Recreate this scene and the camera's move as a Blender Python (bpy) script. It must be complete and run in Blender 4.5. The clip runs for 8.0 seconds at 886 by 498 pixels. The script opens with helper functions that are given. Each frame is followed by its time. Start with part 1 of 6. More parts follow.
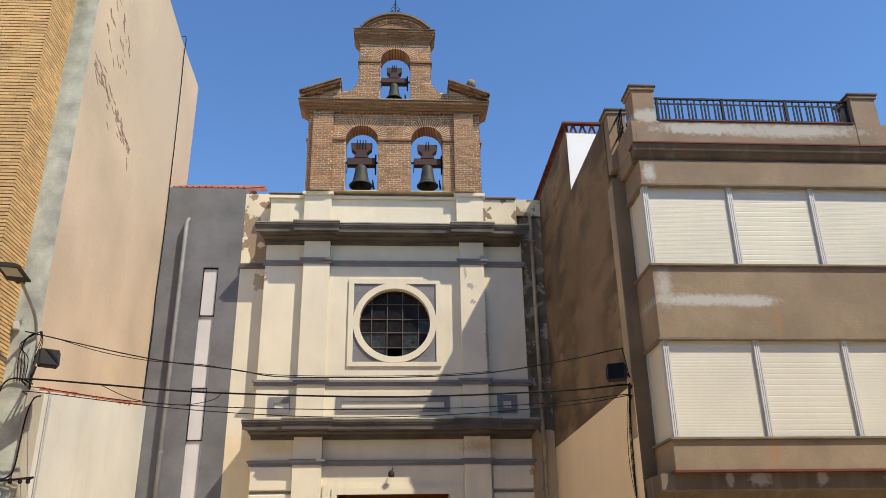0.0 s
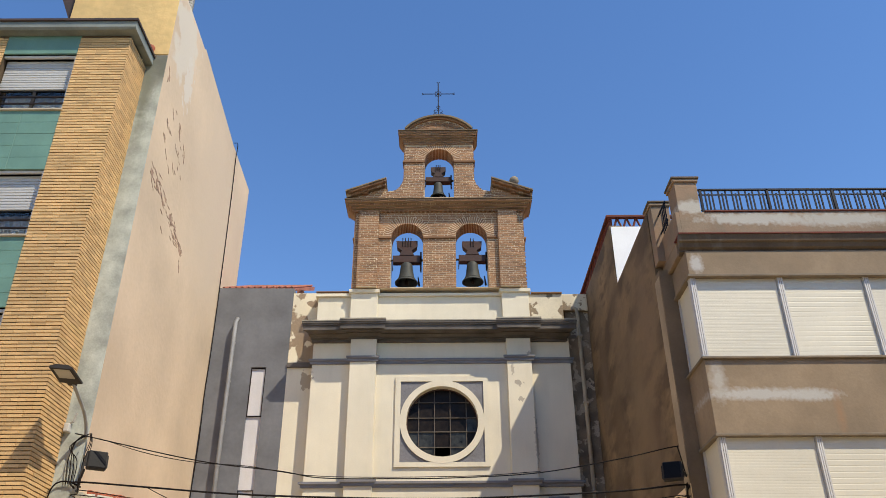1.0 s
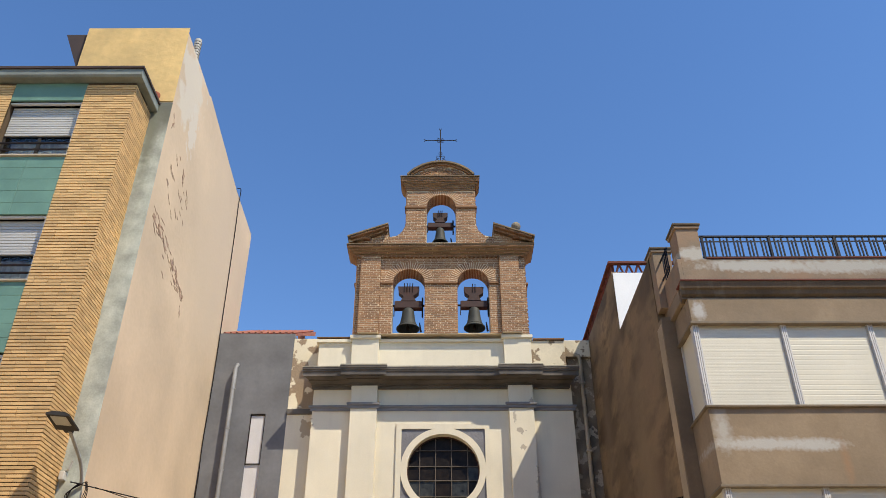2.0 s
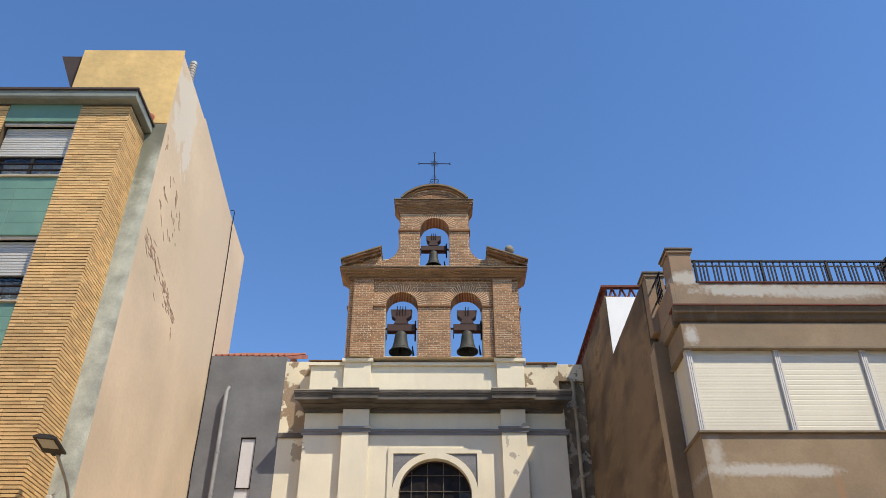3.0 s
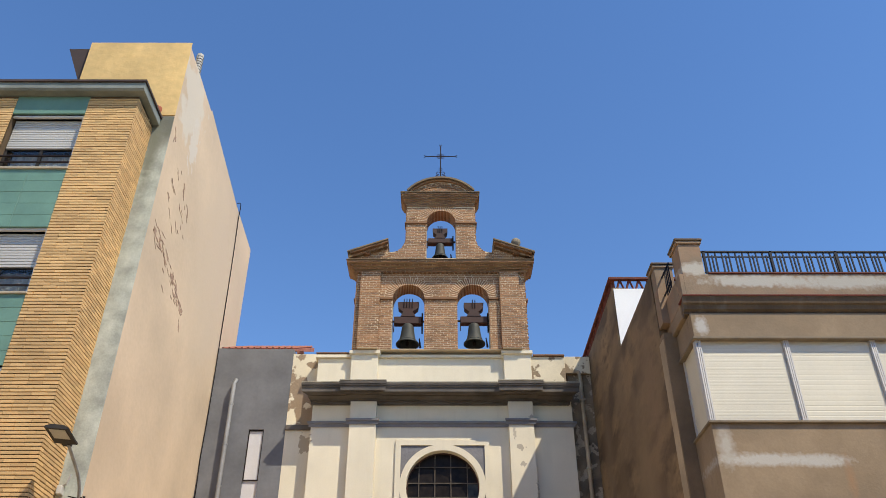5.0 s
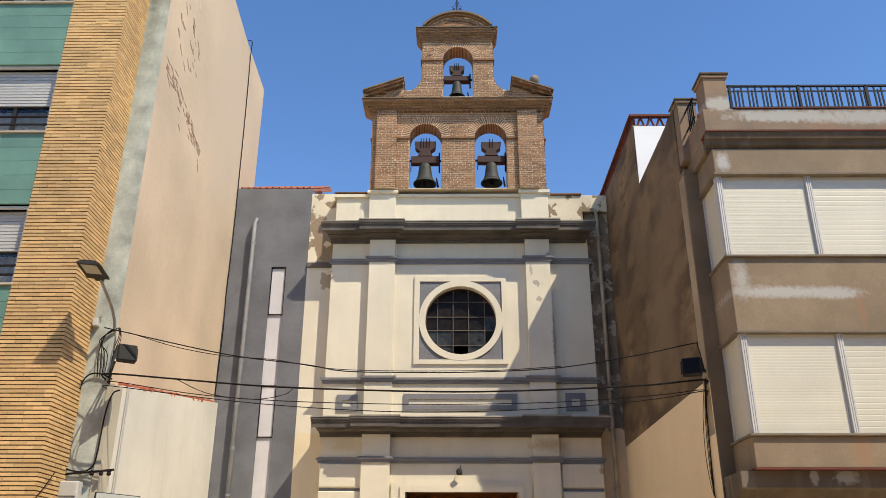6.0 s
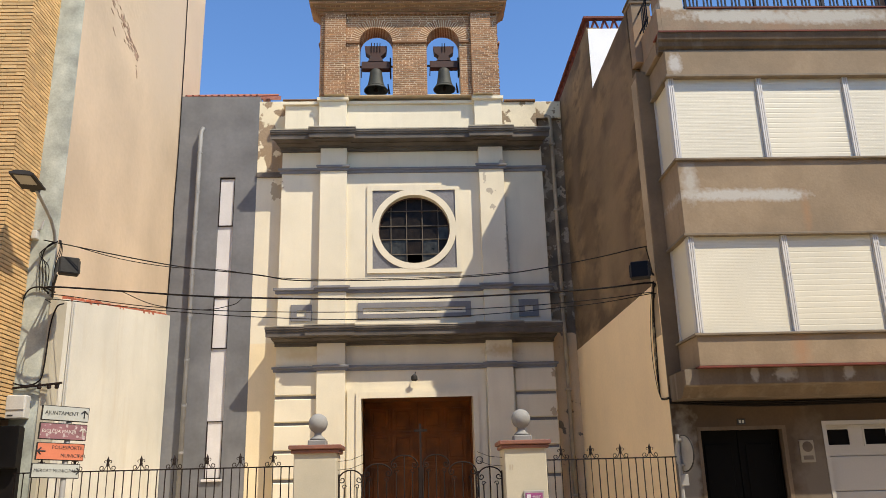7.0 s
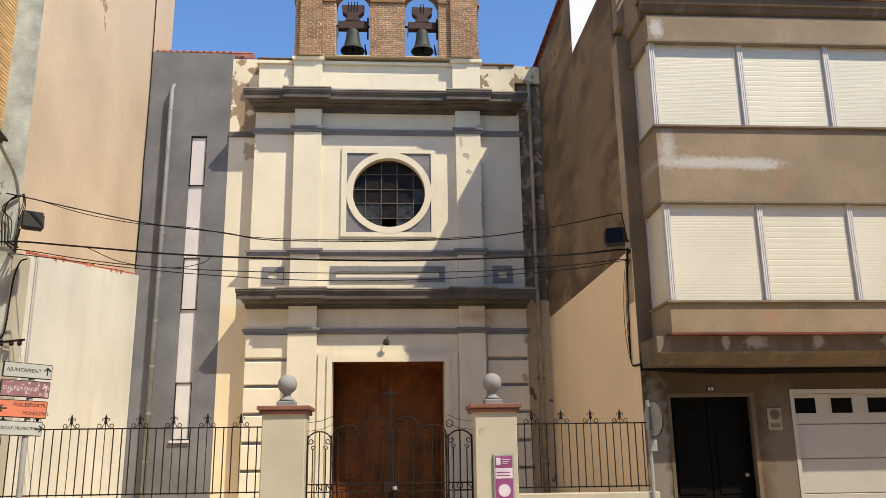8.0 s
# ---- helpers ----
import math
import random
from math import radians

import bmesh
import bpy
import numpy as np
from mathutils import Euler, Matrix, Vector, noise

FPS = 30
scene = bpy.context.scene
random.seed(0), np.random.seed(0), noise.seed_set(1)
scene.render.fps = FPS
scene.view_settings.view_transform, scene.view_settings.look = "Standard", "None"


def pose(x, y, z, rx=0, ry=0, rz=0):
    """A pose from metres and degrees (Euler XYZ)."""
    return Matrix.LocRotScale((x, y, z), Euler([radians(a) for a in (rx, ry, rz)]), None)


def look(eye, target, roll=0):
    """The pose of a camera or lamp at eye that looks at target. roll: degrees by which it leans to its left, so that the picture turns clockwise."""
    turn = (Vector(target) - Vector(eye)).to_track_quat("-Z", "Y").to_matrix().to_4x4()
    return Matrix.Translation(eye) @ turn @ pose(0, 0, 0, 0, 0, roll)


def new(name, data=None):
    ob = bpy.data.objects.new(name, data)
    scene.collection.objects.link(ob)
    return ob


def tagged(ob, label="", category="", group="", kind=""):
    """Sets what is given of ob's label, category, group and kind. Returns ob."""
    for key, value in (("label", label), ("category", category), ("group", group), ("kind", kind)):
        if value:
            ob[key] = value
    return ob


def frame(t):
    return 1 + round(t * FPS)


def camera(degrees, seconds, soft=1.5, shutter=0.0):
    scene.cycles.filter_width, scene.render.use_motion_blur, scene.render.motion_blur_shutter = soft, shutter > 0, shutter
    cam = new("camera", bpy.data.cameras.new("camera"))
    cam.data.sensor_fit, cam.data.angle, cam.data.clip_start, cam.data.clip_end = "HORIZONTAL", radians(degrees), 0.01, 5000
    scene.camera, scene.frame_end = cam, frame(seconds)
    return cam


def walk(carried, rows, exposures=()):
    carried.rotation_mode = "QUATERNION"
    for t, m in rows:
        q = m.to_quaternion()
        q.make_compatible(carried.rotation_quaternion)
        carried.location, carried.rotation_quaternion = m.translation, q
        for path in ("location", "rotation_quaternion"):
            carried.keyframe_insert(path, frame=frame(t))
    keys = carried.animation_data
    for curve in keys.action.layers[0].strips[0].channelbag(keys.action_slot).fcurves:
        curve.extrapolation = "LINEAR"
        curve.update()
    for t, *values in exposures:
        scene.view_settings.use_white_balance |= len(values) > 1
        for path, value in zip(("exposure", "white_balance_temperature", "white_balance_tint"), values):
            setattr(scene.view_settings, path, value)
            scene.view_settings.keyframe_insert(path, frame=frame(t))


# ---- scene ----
cam = camera(57.1, 8.0, soft=0.72)
PATH = [
    (0, (-0.062, 0.057, 1.873), (0.057, 1.902, 2.634), -0.9),
    (0.5, (-0.039, 0.097, 1.851), (-0.007, 1.89, 2.738), -0.7),
    (1, (-0.031, 0.074, 1.867), (-0.027, 1.82, 2.843), -0.4),
    (1.5, (-0.021, 0.076, 1.895), (-0.027, 1.787, 2.93), -0.2),
    (3, (0.021, 0.104, 1.915), (0.033, 1.762, 3.032), -0.1),
    (3.5, (0.014, 0.083, 1.927), (0.029, 1.717, 3.08), -0.2),
    (4, (0.027, 0.106, 1.943), (0.038, 1.712, 3.136), -0.1),
    (4.2, (0.006, 0.101, 1.953), (0.017, 1.696, 3.16), -0.1),
    (5.3, (-0.118, 0.158, 1.821), (-0.12, 1.887, 2.827), 0.0),
    (5.5, (-0.131, 0.165, 1.811), (-0.143, 1.94, 2.731), -0.0),
    (6, (-0.201, 0.194, 1.773), (-0.228, 2.04, 2.542), 0.2),
    (6.5, (-0.192, 0.187, 1.743), (-0.2, 2.077, 2.397), -0.0),
    (7, (-0.049, 0.37, 1.75), (0.022, 2.287, 2.314), -1.5),
    (7.5, (0.016, 0.378, 1.688), (0.159, 2.296, 2.237), -1.7),
    (8, (-0.029, 0.55, 1.69), (0.103, 2.484, 2.18), -0.8),
]
walk(cam, [(t, look(eye, target, roll)) for t, eye, target, roll in PATH],
     exposures=[(0.0, 0.52, 7250, 10), (5.5, 0.52, 7250, 10), (6.5, 0.63, 7300, 10), (7.5, 0.68, 7400, 10), (8.0, 0.66, 7400, 10)])

# ---- sky and sun ----
LIGHT = Vector((-1.0, 0.95, -1.9)).normalized()      # the way the sunlight goes
world = bpy.data.worlds.new("sky")
scene.world = world
world.use_nodes = True
wn = world.node_tree
sky = wn.nodes.new("ShaderNodeTexSky")
sky.sky_type, sky.sun_disc = "NISHITA", False
sky.sun_elevation = math.asin(-LIGHT.z)
sky.sun_rotation = math.atan2(-LIGHT.x, -LIGHT.y)
sky.altitude, sky.air_density, sky.dust_density, sky.ozone_density = 600, 1.0, 0.05, 3.0
clear = wn.nodes.new("ShaderNodeHueSaturation")
clear.inputs["Saturation"].default_value = 1.20
clear.inputs["Hue"].default_value = 0.506
wn.links.new(sky.outputs[0], clear.inputs["Color"])
wn.links.new(clear.outputs[0], wn.nodes["Background"].inputs[0])
wn.nodes["Background"].inputs[1].default_value = 0.163
sun_data = bpy.data.lights.new("sun", "SUN")
sun_data.energy, sun_data.angle, sun_data.color = 3.62, radians(0.53), (1.0, 0.955, 0.845)
sun = new("sun", sun_data)
sun.matrix_world = look((12, -8, 25), Vector((12, -8, 25)) + LIGHT)


# ---- materials ----
def mat(name, col, rough=0.85, var=0.10, scale=1.2, grain=45.0, grain_amt=0.06, bump=0.25, metal=0.0,
        streak=0.0, streak_col=(0.1, 0.09, 0.08), peel=0.0, peel_col=(0.3, 0.27, 0.23), peel_scale=1.5,
        pieces=0.0, patches=(), spec=0.5, blotch=0.0, blotch_col=(0.1, 0.08, 0.06), blotch_y=1.0):
    """A surface: broad stain, fine grain with relief, vertical runs, flaked paint, piece-to-piece shift, and patches
    (centre, radii, colour, softness) in world metres."""
    m = bpy.data.materials.new(name)
    m.use_nodes = True
    nt = m.node_tree
    N, Lk = nt.nodes, nt.links
    b = N["Principled BSDF"]
    b.inputs["Roughness"].default_value, b.inputs["Metallic"].default_value = rough, metal
    b.inputs["Specular IOR Level"].default_value = spec
    geo = N.new("ShaderNodeNewGeometry")
    pos = geo.outputs["Position"]

    def noise_of(sc, detail, stretch=None, seed=0.0):
        src = pos
        mp = N.new("ShaderNodeMapping")
        Lk.new(pos, mp.inputs[0])
        mp.inputs["Location"].default_value = (seed, seed * 0.7, seed * 1.3)
        if stretch:
            mp.inputs["Scale"].default_value = stretch
        src = mp.outputs[0]
        n = N.new("ShaderNodeTexNoise")
        n.inputs["Scale"].default_value, n.inputs["Detail"].default_value = sc, detail
        Lk.new(src, n.inputs["Vector"])
        return n.outputs[0]

    def math_of(op, a, c, clamp=False):
        n = N.new("ShaderNodeMath")
        n.operation, n.use_clamp = op, clamp
        for i, v in enumerate((a, c)):
            if isinstance(v, (int, float)):
                n.inputs[i].default_value = v
            else:
                Lk.new(v, n.inputs[i])
        return n.outputs[0]

    def range_of(v, lo, hi, a, c):
        n = N.new("ShaderNodeMapRange")
        Lk.new(v, n.inputs[0])
        for i, q in enumerate((lo, hi, a, c)):
            n.inputs[i + 1].default_value = q
        return n.outputs[0]

    def mix(fac, a, c):
        n = N.new("ShaderNodeMix")
        n.data_type = "RGBA"
        if isinstance(fac, float):
            n.inputs[0].default_value = fac
        else:
            Lk.new(fac, n.inputs[0])
        for i, v in ((6, a), (7, c)):
            if isinstance(v, tuple):
                n.inputs[i].default_value = (*v, 1)
            else:
                Lk.new(v, n.inputs[i])
        return n.outputs[2]

    broad = noise_of(scale, 7)
    fine = noise_of(grain, 5, seed=3.1)
    lo = tuple(c * (1 - var * 1.6) for c in col)
    hi = tuple(min(0.95, c * (1 + var)) for c in col)
    colour = mix(range_of(broad, 0.3, 0.7, 0.0, 1.0), lo, hi)
    value = range_of(fine, 0.25, 0.75, 1 - grain_amt, 1 + grain_amt)
    if pieces:
        info = N.new("ShaderNodeObjectInfo")
        r = math_of("FRACT", math_of("ADD", geo.outputs["Random Per Island"], info.outputs["Random"]), 0.0)
        value = math_of("MULTIPLY", value, range_of(r, 0.0, 1.0, 1 - pieces, 1 + pieces))
        colour = mix(range_of(math_of("FRACT", math_of("MULTIPLY", r, 7.31), 0.0), 0.55, 1.0, 0.0, 0.55 * min(1, pieces * 3)), colour,
                     (col[0] * 0.85, col[1] * 0.72, col[2] * 0.62))
    hsv = N.new("ShaderNodeHueSaturation")
    Lk.new(colour, hsv.inputs["Color"])
    Lk.new(value, hsv.inputs["Value"])
    colour = hsv.outputs[0]
    if streak:
        s = noise_of(5.0, 5, (1, 1, 0.10), 9.0)
        s2 = noise_of(0.8, 3, None, 17.0)
        colour = mix(math_of("MULTIPLY", range_of(s, 0.5, 0.75, 0.0, streak), range_of(s2, 0.4, 0.65, 0.15, 1.0)), colour, streak_col)
    if blotch:
        q = noise_of(1.5, 7, (1.0, blotch_y, 1.0), 41.0)
        q2 = noise_of(5.5, 6, (1.0, blotch_y, 0.9), 47.0)
        colour = mix(range_of(q, 0.46, 0.57, 0.0, blotch), colour, blotch_col)
        colour = mix(range_of(q2, 0.56, 0.66, 0.0, blotch * 0.6), colour, blotch_col)
    height = fine
    if peel:
        p = noise_of(peel_scale, 8, None, 23.0)
        edge = 0.72 - 0.3 * peel
        f = range_of(p, edge, edge + 0.025, 0.0, 1.0)
        colour = mix(f, colour, mix(range_of(fine, 0.35, 0.65, 0.0, 1.0), tuple(c * 0.75 for c in peel_col), peel_col))
        height = math_of("SUBTRACT", height, math_of("MULTIPLY", f, 1.2))
    for i, (centre, radii, pcol, soft) in enumerate(patches):
        mp = N.new("ShaderNodeMapping")
        mp.vector_type = "TEXTURE"
        mp.inputs["Location"].default_value, mp.inputs["Scale"].default_value = centre, radii
        Lk.new(pos, mp.inputs[0])
        ln = N.new("ShaderNodeVectorMath")
        ln.operation = "LENGTH"
        Lk.new(mp.outputs[0], ln.inputs[0])
        wob = noise_of(min(16.0, 1.4 / min(radii)), 6, None, 31.0 + i)
        d = math_of("ADD", ln.outputs["Value"], math_of("MULTIPLY", math_of("SUBTRACT", wob, 0.5), 3.0 if soft < 0.2 else 1.5))
        colour = mix(range_of(d, 1.0 - soft, 1.0 + soft, 0.85, 0.0), colour, pcol)
    Lk.new(colour, b.inputs["Base Color"])
    if bump:
        bp = N.new("ShaderNodeBump")
        bp.inputs["Strength"].default_value, bp.inputs["Distance"].default_value = bump * 0.5, 0.015
        Lk.new(height, bp.inputs["Height"])
        Lk.new(bp.outputs[0], b.inputs["Normal"])
        Lk.new(range_of(broad, 0.3, 0.7, max(0.05, rough - 0.08), min(1.0, rough + 0.06)), b.inputs["Roughness"])
    return m


CREAM = mat("cream_paint", (0.695, 0.625, 0.485), 0.8, 0.06, 0.9, 30, 0.03, 0.12, streak=0.26, streak_col=(0.42, 0.36, 0.27),
            patches=(((1.86, 19.4, 8.85), (0.11, 0.6, 0.07), (0.36, 0.31, 0.25), 0.06), ((1.92, 19.4, 8.42), (0.07, 0.6, 0.08), (0.38, 0.33, 0.27), 0.06),
                     ((2.22, 19.4, 9.6), (0.10, 0.6, 0.08), (0.33, 0.29, 0.24), 0.06), ((1.74, 19.5, 9.2), (0.04, 0.6, 0.12), (0.40, 0.35, 0.28), 0.06),
                     ((-2.75, 19.5, 4.85), (0.40, 0.7, 0.12), (0.60, 0.49, 0.31), 0.6), ((2.0, 19.5, 4.85), (0.35, 0.7, 0.12), (0.48, 0.36, 0.20), 0.5),
                     ((3.15, 19.55, 3.4), (0.07, 0.7, 0.10), (0.36, 0.27, 0.17), 0.08), ((3.2, 19.55, 4.3), (0.06, 0.7, 0.09), (0.36, 0.27, 0.17), 0.08),
                     ((2.25, 19.45, 7.4), (0.05, 0.7, 0.5), (0.46, 0.40, 0.31), 0.08), ((-3.5, 19.8, 9.1), (0.16, 0.7, 0.22), (0.33, 0.26, 0.18), 0.08)))
OCHRE_CREAM = mat("ochre_cream_paint", (0.72, 0.595, 0.40), 0.85, 0.06, 0.9, 30, 0.04, 0.2, streak=0.2, streak_col=(0.50, 0.38, 0.24))
CREAM_OLD = mat("cream_paint_flaking", (0.70, 0.62, 0.46), 0.85, 0.08, 0.9, 30, 0.05, 0.25, streak=0.25, streak_col=(0.35, 0.3, 0.24),
                peel=0.66, peel_col=(0.32, 0.23, 0.15), peel_scale=1.9)
PEELING = mat("flaked_render", (0.21, 0.155, 0.100), 0.9, 0.3, 2.0, 30, 0.14, 0.6, streak=0.6, streak_col=(0.09, 0.07, 0.05),
              peel=0.56, peel_col=(0.42, 0.34, 0.245), peel_scale=4.5)
GREY_TRIM = mat("grey_trim_paint", (0.185, 0.18, 0.19), 0.8, 0.12, 2.0, 40, 0.06, 0.2, streak=0.3, streak_col=(0.3, 0.27, 0.22))
PITTED = mat("pitted_grey_paint", (0.185, 0.18, 0.19), 0.85, 0.14, 2.0, 16, 0.10, 1.6)
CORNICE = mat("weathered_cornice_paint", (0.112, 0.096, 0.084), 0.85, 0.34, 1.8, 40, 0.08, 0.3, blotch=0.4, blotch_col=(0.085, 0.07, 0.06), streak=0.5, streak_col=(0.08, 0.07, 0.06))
# paler tan for the thin strip along each cornice's top edge
CORNICE_TOP = mat("pale_cornice_top", (0.36, 0.32, 0.25), 0.9, 0.25, 1.8, 40, 0.1, 0.4)
BRICK = mat("belfry_brick", (0.300, 0.158, 0.080), 0.9, 0.18, 1.3, 60, 0.14, 0.45, pieces=0.24)
BRICK_DARK = mat("belfry_moulded_brick", (0.250, 0.132, 0.068), 0.9, 0.15, 1.2, 60, 0.1, 0.35, pieces=0.2)
MORTAR = mat("mortar", (0.60, 0.48, 0.335), 0.95, 0.15, 2.0, 60, 0.1, 0.3)
DULL_MORTAR = mat("dull_mortar", (0.40, 0.285, 0.185), 0.95, 0.2, 2.0, 60, 0.1, 0.3)
WORN_STONE = mat("worn_brown_stone", (0.21, 0.175, 0.13), 0.9, 0.2, 4.0, 45, 0.1, 0.3)
ROOF_RED = mat("weathered_red_roof", (0.36, 0.13, 0.08), 0.9, 0.2, 2.5, 50, 0.1, 0.3, pieces=0.15)
YBRICK = mat("yellow_facing_brick", (0.60, 0.385, 0.175), 0.85, 0.08, 0.8, 70, 0.08, 0.3, pieces=0.16)
YMORTAR = mat("dark_recessed_mortar", (0.11, 0.07, 0.038), 0.95, 0.12, 2.0, 70, 0.1, 0.3)
BRONZE = mat("bell_bronze", (0.036, 0.038, 0.032), 0.7, 0.3, 4.0, 50, 0.12, 0.15, metal=0.15)
YOKE = mat("dark_yoke_wood", (0.048, 0.018, 0.013), 0.75, 0.25, 3.0, 50, 0.15, 0.3)
IRON = mat("wrought_iron", (0.018, 0.011, 0.009), 0.75, 0.3, 5.0, 60, 0.1, 0.1, spec=0.2)
BLUE_IRON = mat("dark_blue_railing_paint", (0.007, 0.011, 0.022), 0.6, 0.2, 5.0, 60, 0.1, 0.1, spec=0.2)
GREY_WALL = mat("grey_wall_paint", (0.150, 0.150, 0.158), 0.85, 0.17, 1.3, 12, 0.06, 0.3, streak=0.35, streak_col=(0.10, 0.10, 0.11))
SLIT = mat("pale_strip_paint", (0.60, 0.57, 0.56), 0.75, 0.07, 1.2, 30, 0.04, 0.15, streak=0.25, streak_col=(0.42, 0.36, 0.33))
PIPE_GREY = mat("grey_pipe", (0.25, 0.25, 0.25), 0.6, 0.12, 3.0, 40, 0.05, 0.1)
PIPE_OLD = mat("old_painted_pipe", (0.42, 0.36, 0.27), 0.8, 0.2, 2.5, 40, 0.1, 0.2, streak=0.4)
TAN = mat("tan_render", (0.61, 0.462, 0.318), 0.9, 0.10, 0.5, 9, 0.03, 0.5, streak=0.10, streak_col=(0.46, 0.35, 0.26),
          patches=(((-5.98, 14.4, 15.7), (1.0, 0.85, 1.0), (0.62, 0.55, 0.45), 0.12),
                   ((-5.98, 15.0, 14.75), (1.0, 0.28, 0.7), (0.62, 0.55, 0.46), 0.12),
                   ((-5.98, 18.5, 13.5), (1.0, 2.2, 2.6), (0.58, 0.45, 0.32), 0.5)))
GASH = mat("bare_red_flaw", (0.42, 0.265, 0.185), 0.95, 0.3, 8.0, 60, 0.2, 0.6)
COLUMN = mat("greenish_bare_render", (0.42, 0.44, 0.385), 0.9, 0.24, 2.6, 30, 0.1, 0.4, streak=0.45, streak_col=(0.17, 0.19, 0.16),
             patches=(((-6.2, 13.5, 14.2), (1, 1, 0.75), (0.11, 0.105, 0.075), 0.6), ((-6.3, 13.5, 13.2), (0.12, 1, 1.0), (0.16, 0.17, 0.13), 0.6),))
WHITE_WALL = mat("old_white_wall", (0.69, 0.655, 0.565), 0.9, 0.07, 0.8, 30, 0.04, 0.25, streak=0.7, streak_col=(0.60, 0.53, 0.42))
WHITE = mat("white_wall_paint", (0.80, 0.79, 0.78), 0.8, 0.04, 1.0, 30, 0.03, 0.1)
RED_CLAY = mat("red_clay", (0.42, 0.115, 0.06), 0.85, 0.25, 3.0, 50, 0.12, 0.3, pieces=0.2)
YELLOW = mat("yellow_ochre_render", (0.68, 0.455, 0.19), 0.9, 0.12, 1.2, 6, 0.08, 1.3, streak=0.3, streak_col=(0.45, 0.29, 0.10))
GREEN = mat("green_panel", (0.125, 0.25, 0.195), 0.6, 0.10, 1.5, 30, 0.05, 0.1, streak=0.2, streak_col=(0.07, 0.16, 0.13), pieces=0.06)
EAVES = mat("weathered_green_grey_eaves", (0.20, 0.22, 0.20), 0.85, 0.2, 1.5, 30, 0.08, 0.3, streak=0.3)
TAR = mat("dark_roof_edge", (0.05, 0.032, 0.03), 0.9, 0.2, 2.0)
BLIND = mat("pale_grey_roller_slats", (0.46, 0.45, 0.43), 0.55, 0.06, 1.0, 40, 0.03, 0.05)
CREAM_BLIND = mat("cream_roller_slats", (0.64, 0.595, 0.475), 0.5, 0.05, 0.8, 40, 0.03, 0.05, streak=0.12, streak_col=(0.5, 0.44, 0.33))
ALU = mat("aluminium_profile", (0.56, 0.54, 0.51), 0.5, 0.05, 3.0, 50, 0.04, 0.05)
BROWN_RENDER = mat("bare_brown_render", (0.235, 0.155, 0.080), 0.95, 0.26, 0.9, 14, 0.10, 0.8, streak=0.12, streak_col=(0.105, 0.070, 0.040),
                   blotch=0.78, blotch_col=(0.074, 0.046, 0.024), blotch_y=0.36,
                   patches=(((3.85, 17.6, 7.2), (1, 0.5, 0.9), (0.149, 0.097, 0.051), 0.6), ((3.85, 16.6, 9.0), (1, 0.5, 1.1), (0.176, 0.119, 0.068), 0.7),
                            ((3.85, 18.6, 8.6), (1, 0.4, 1.4), (0.162, 0.108, 0.062), 0.7), ((3.85, 14.3, 8.3), (1, 0.6, 1.2), (0.203, 0.135, 0.078), 0.8),
                            ((3.85, 14.8, 6.0), (1, 0.5, 0.8), (0.176, 0.115, 0.065), 0.7), ((3.85, 18.2, 5.8), (1, 0.7, 0.5), (0.135, 0.089, 0.049), 0.6),
                            ((3.85, 16.4, 5.9), (1, 0.45, 0.6), (0.236, 0.162, 0.092), 0.6),
                            ((3.85, 15.5, 7.0), (1, 0.7, 1.5), (0.216, 0.149, 0.084), 0.7)))
PAINTED_SIDE = mat("ochre_cream_side_paint", (0.88, 0.69, 0.44), 0.85, 0.06, 0.5, 25, 0.04, 0.2, streak=0.12, streak_col=(0.62, 0.46, 0.29))
FRONT_RENDER = mat("grey_brown_front_render", (0.275, 0.202, 0.130), 0.92, 0.17, 0.8, 28, 0.06, 0.3, streak=0.35, streak_col=(0.22, 0.16, 0.10),
                   blotch=0.30, blotch_col=(0.185, 0.130, 0.080),
                   patches=(((4.85, 12.06, 5.99), (0.80, 1, 0.085), (0.47, 0.45, 0.41), 0.45),
                            ((5.65, 12.06, 5.97), (0.38, 1, 0.09), (0.45, 0.43, 0.39), 0.4),
                            ((4.24, 12.06, 6.22), (0.10, 1, 0.26), (0.42, 0.39, 0.34), 0.6), ((6.0, 12.06, 5.7), (0.05, 1, 0.25), (0.30, 0.175, 0.095), 0.8), ((5.6, 12.06, 3.6), (0.10, 1, 0.3), (0.32, 0.18, 0.10), 0.8),
                            ((4.22, 12.06, 8.25), (0.10, 1, 0.15), (0.47, 0.45, 0.42), 0.4)))
PARAPET = mat("patched_parapet_render", (0.255, 0.185, 0.122), 0.92, 0.18, 1.4, 28, 0.08, 0.35, streak=0.3, streak_col=(0.33, 0.17, 0.10),
              blotch=0.45, blotch_col=(0.31, 0.185, 0.11),
              patches=(((5.3, 12.06, 9.12), (0.8, 1, 0.11), (0.45, 0.43, 0.38), 0.3),
                       ((6.8, 12.06, 9.10), (1.1, 1, 0.12), (0.43, 0.41, 0.36), 0.4),
                       ((4.3, 12.06, 9.36), (0.28, 1, 0.12), (0.46, 0.43, 0.37), 0.3)))
# darker copy of the front render, with the gallery's shadow in its colour
SHADY_RENDER = mat("shaded_front_render", (0.20, 0.14, 0.085), 0.92, 0.2, 1.2, 28, 0.06, 0.3, streak=0.4, streak_col=(0.12, 0.085, 0.05))
CORNER_RENDER = mat("pale_worn_corner_render", (0.40, 0.31, 0.205), 0.92, 0.2, 1.5, 28, 0.06, 0.3, streak=0.35, streak_col=(0.22, 0.16, 0.10))
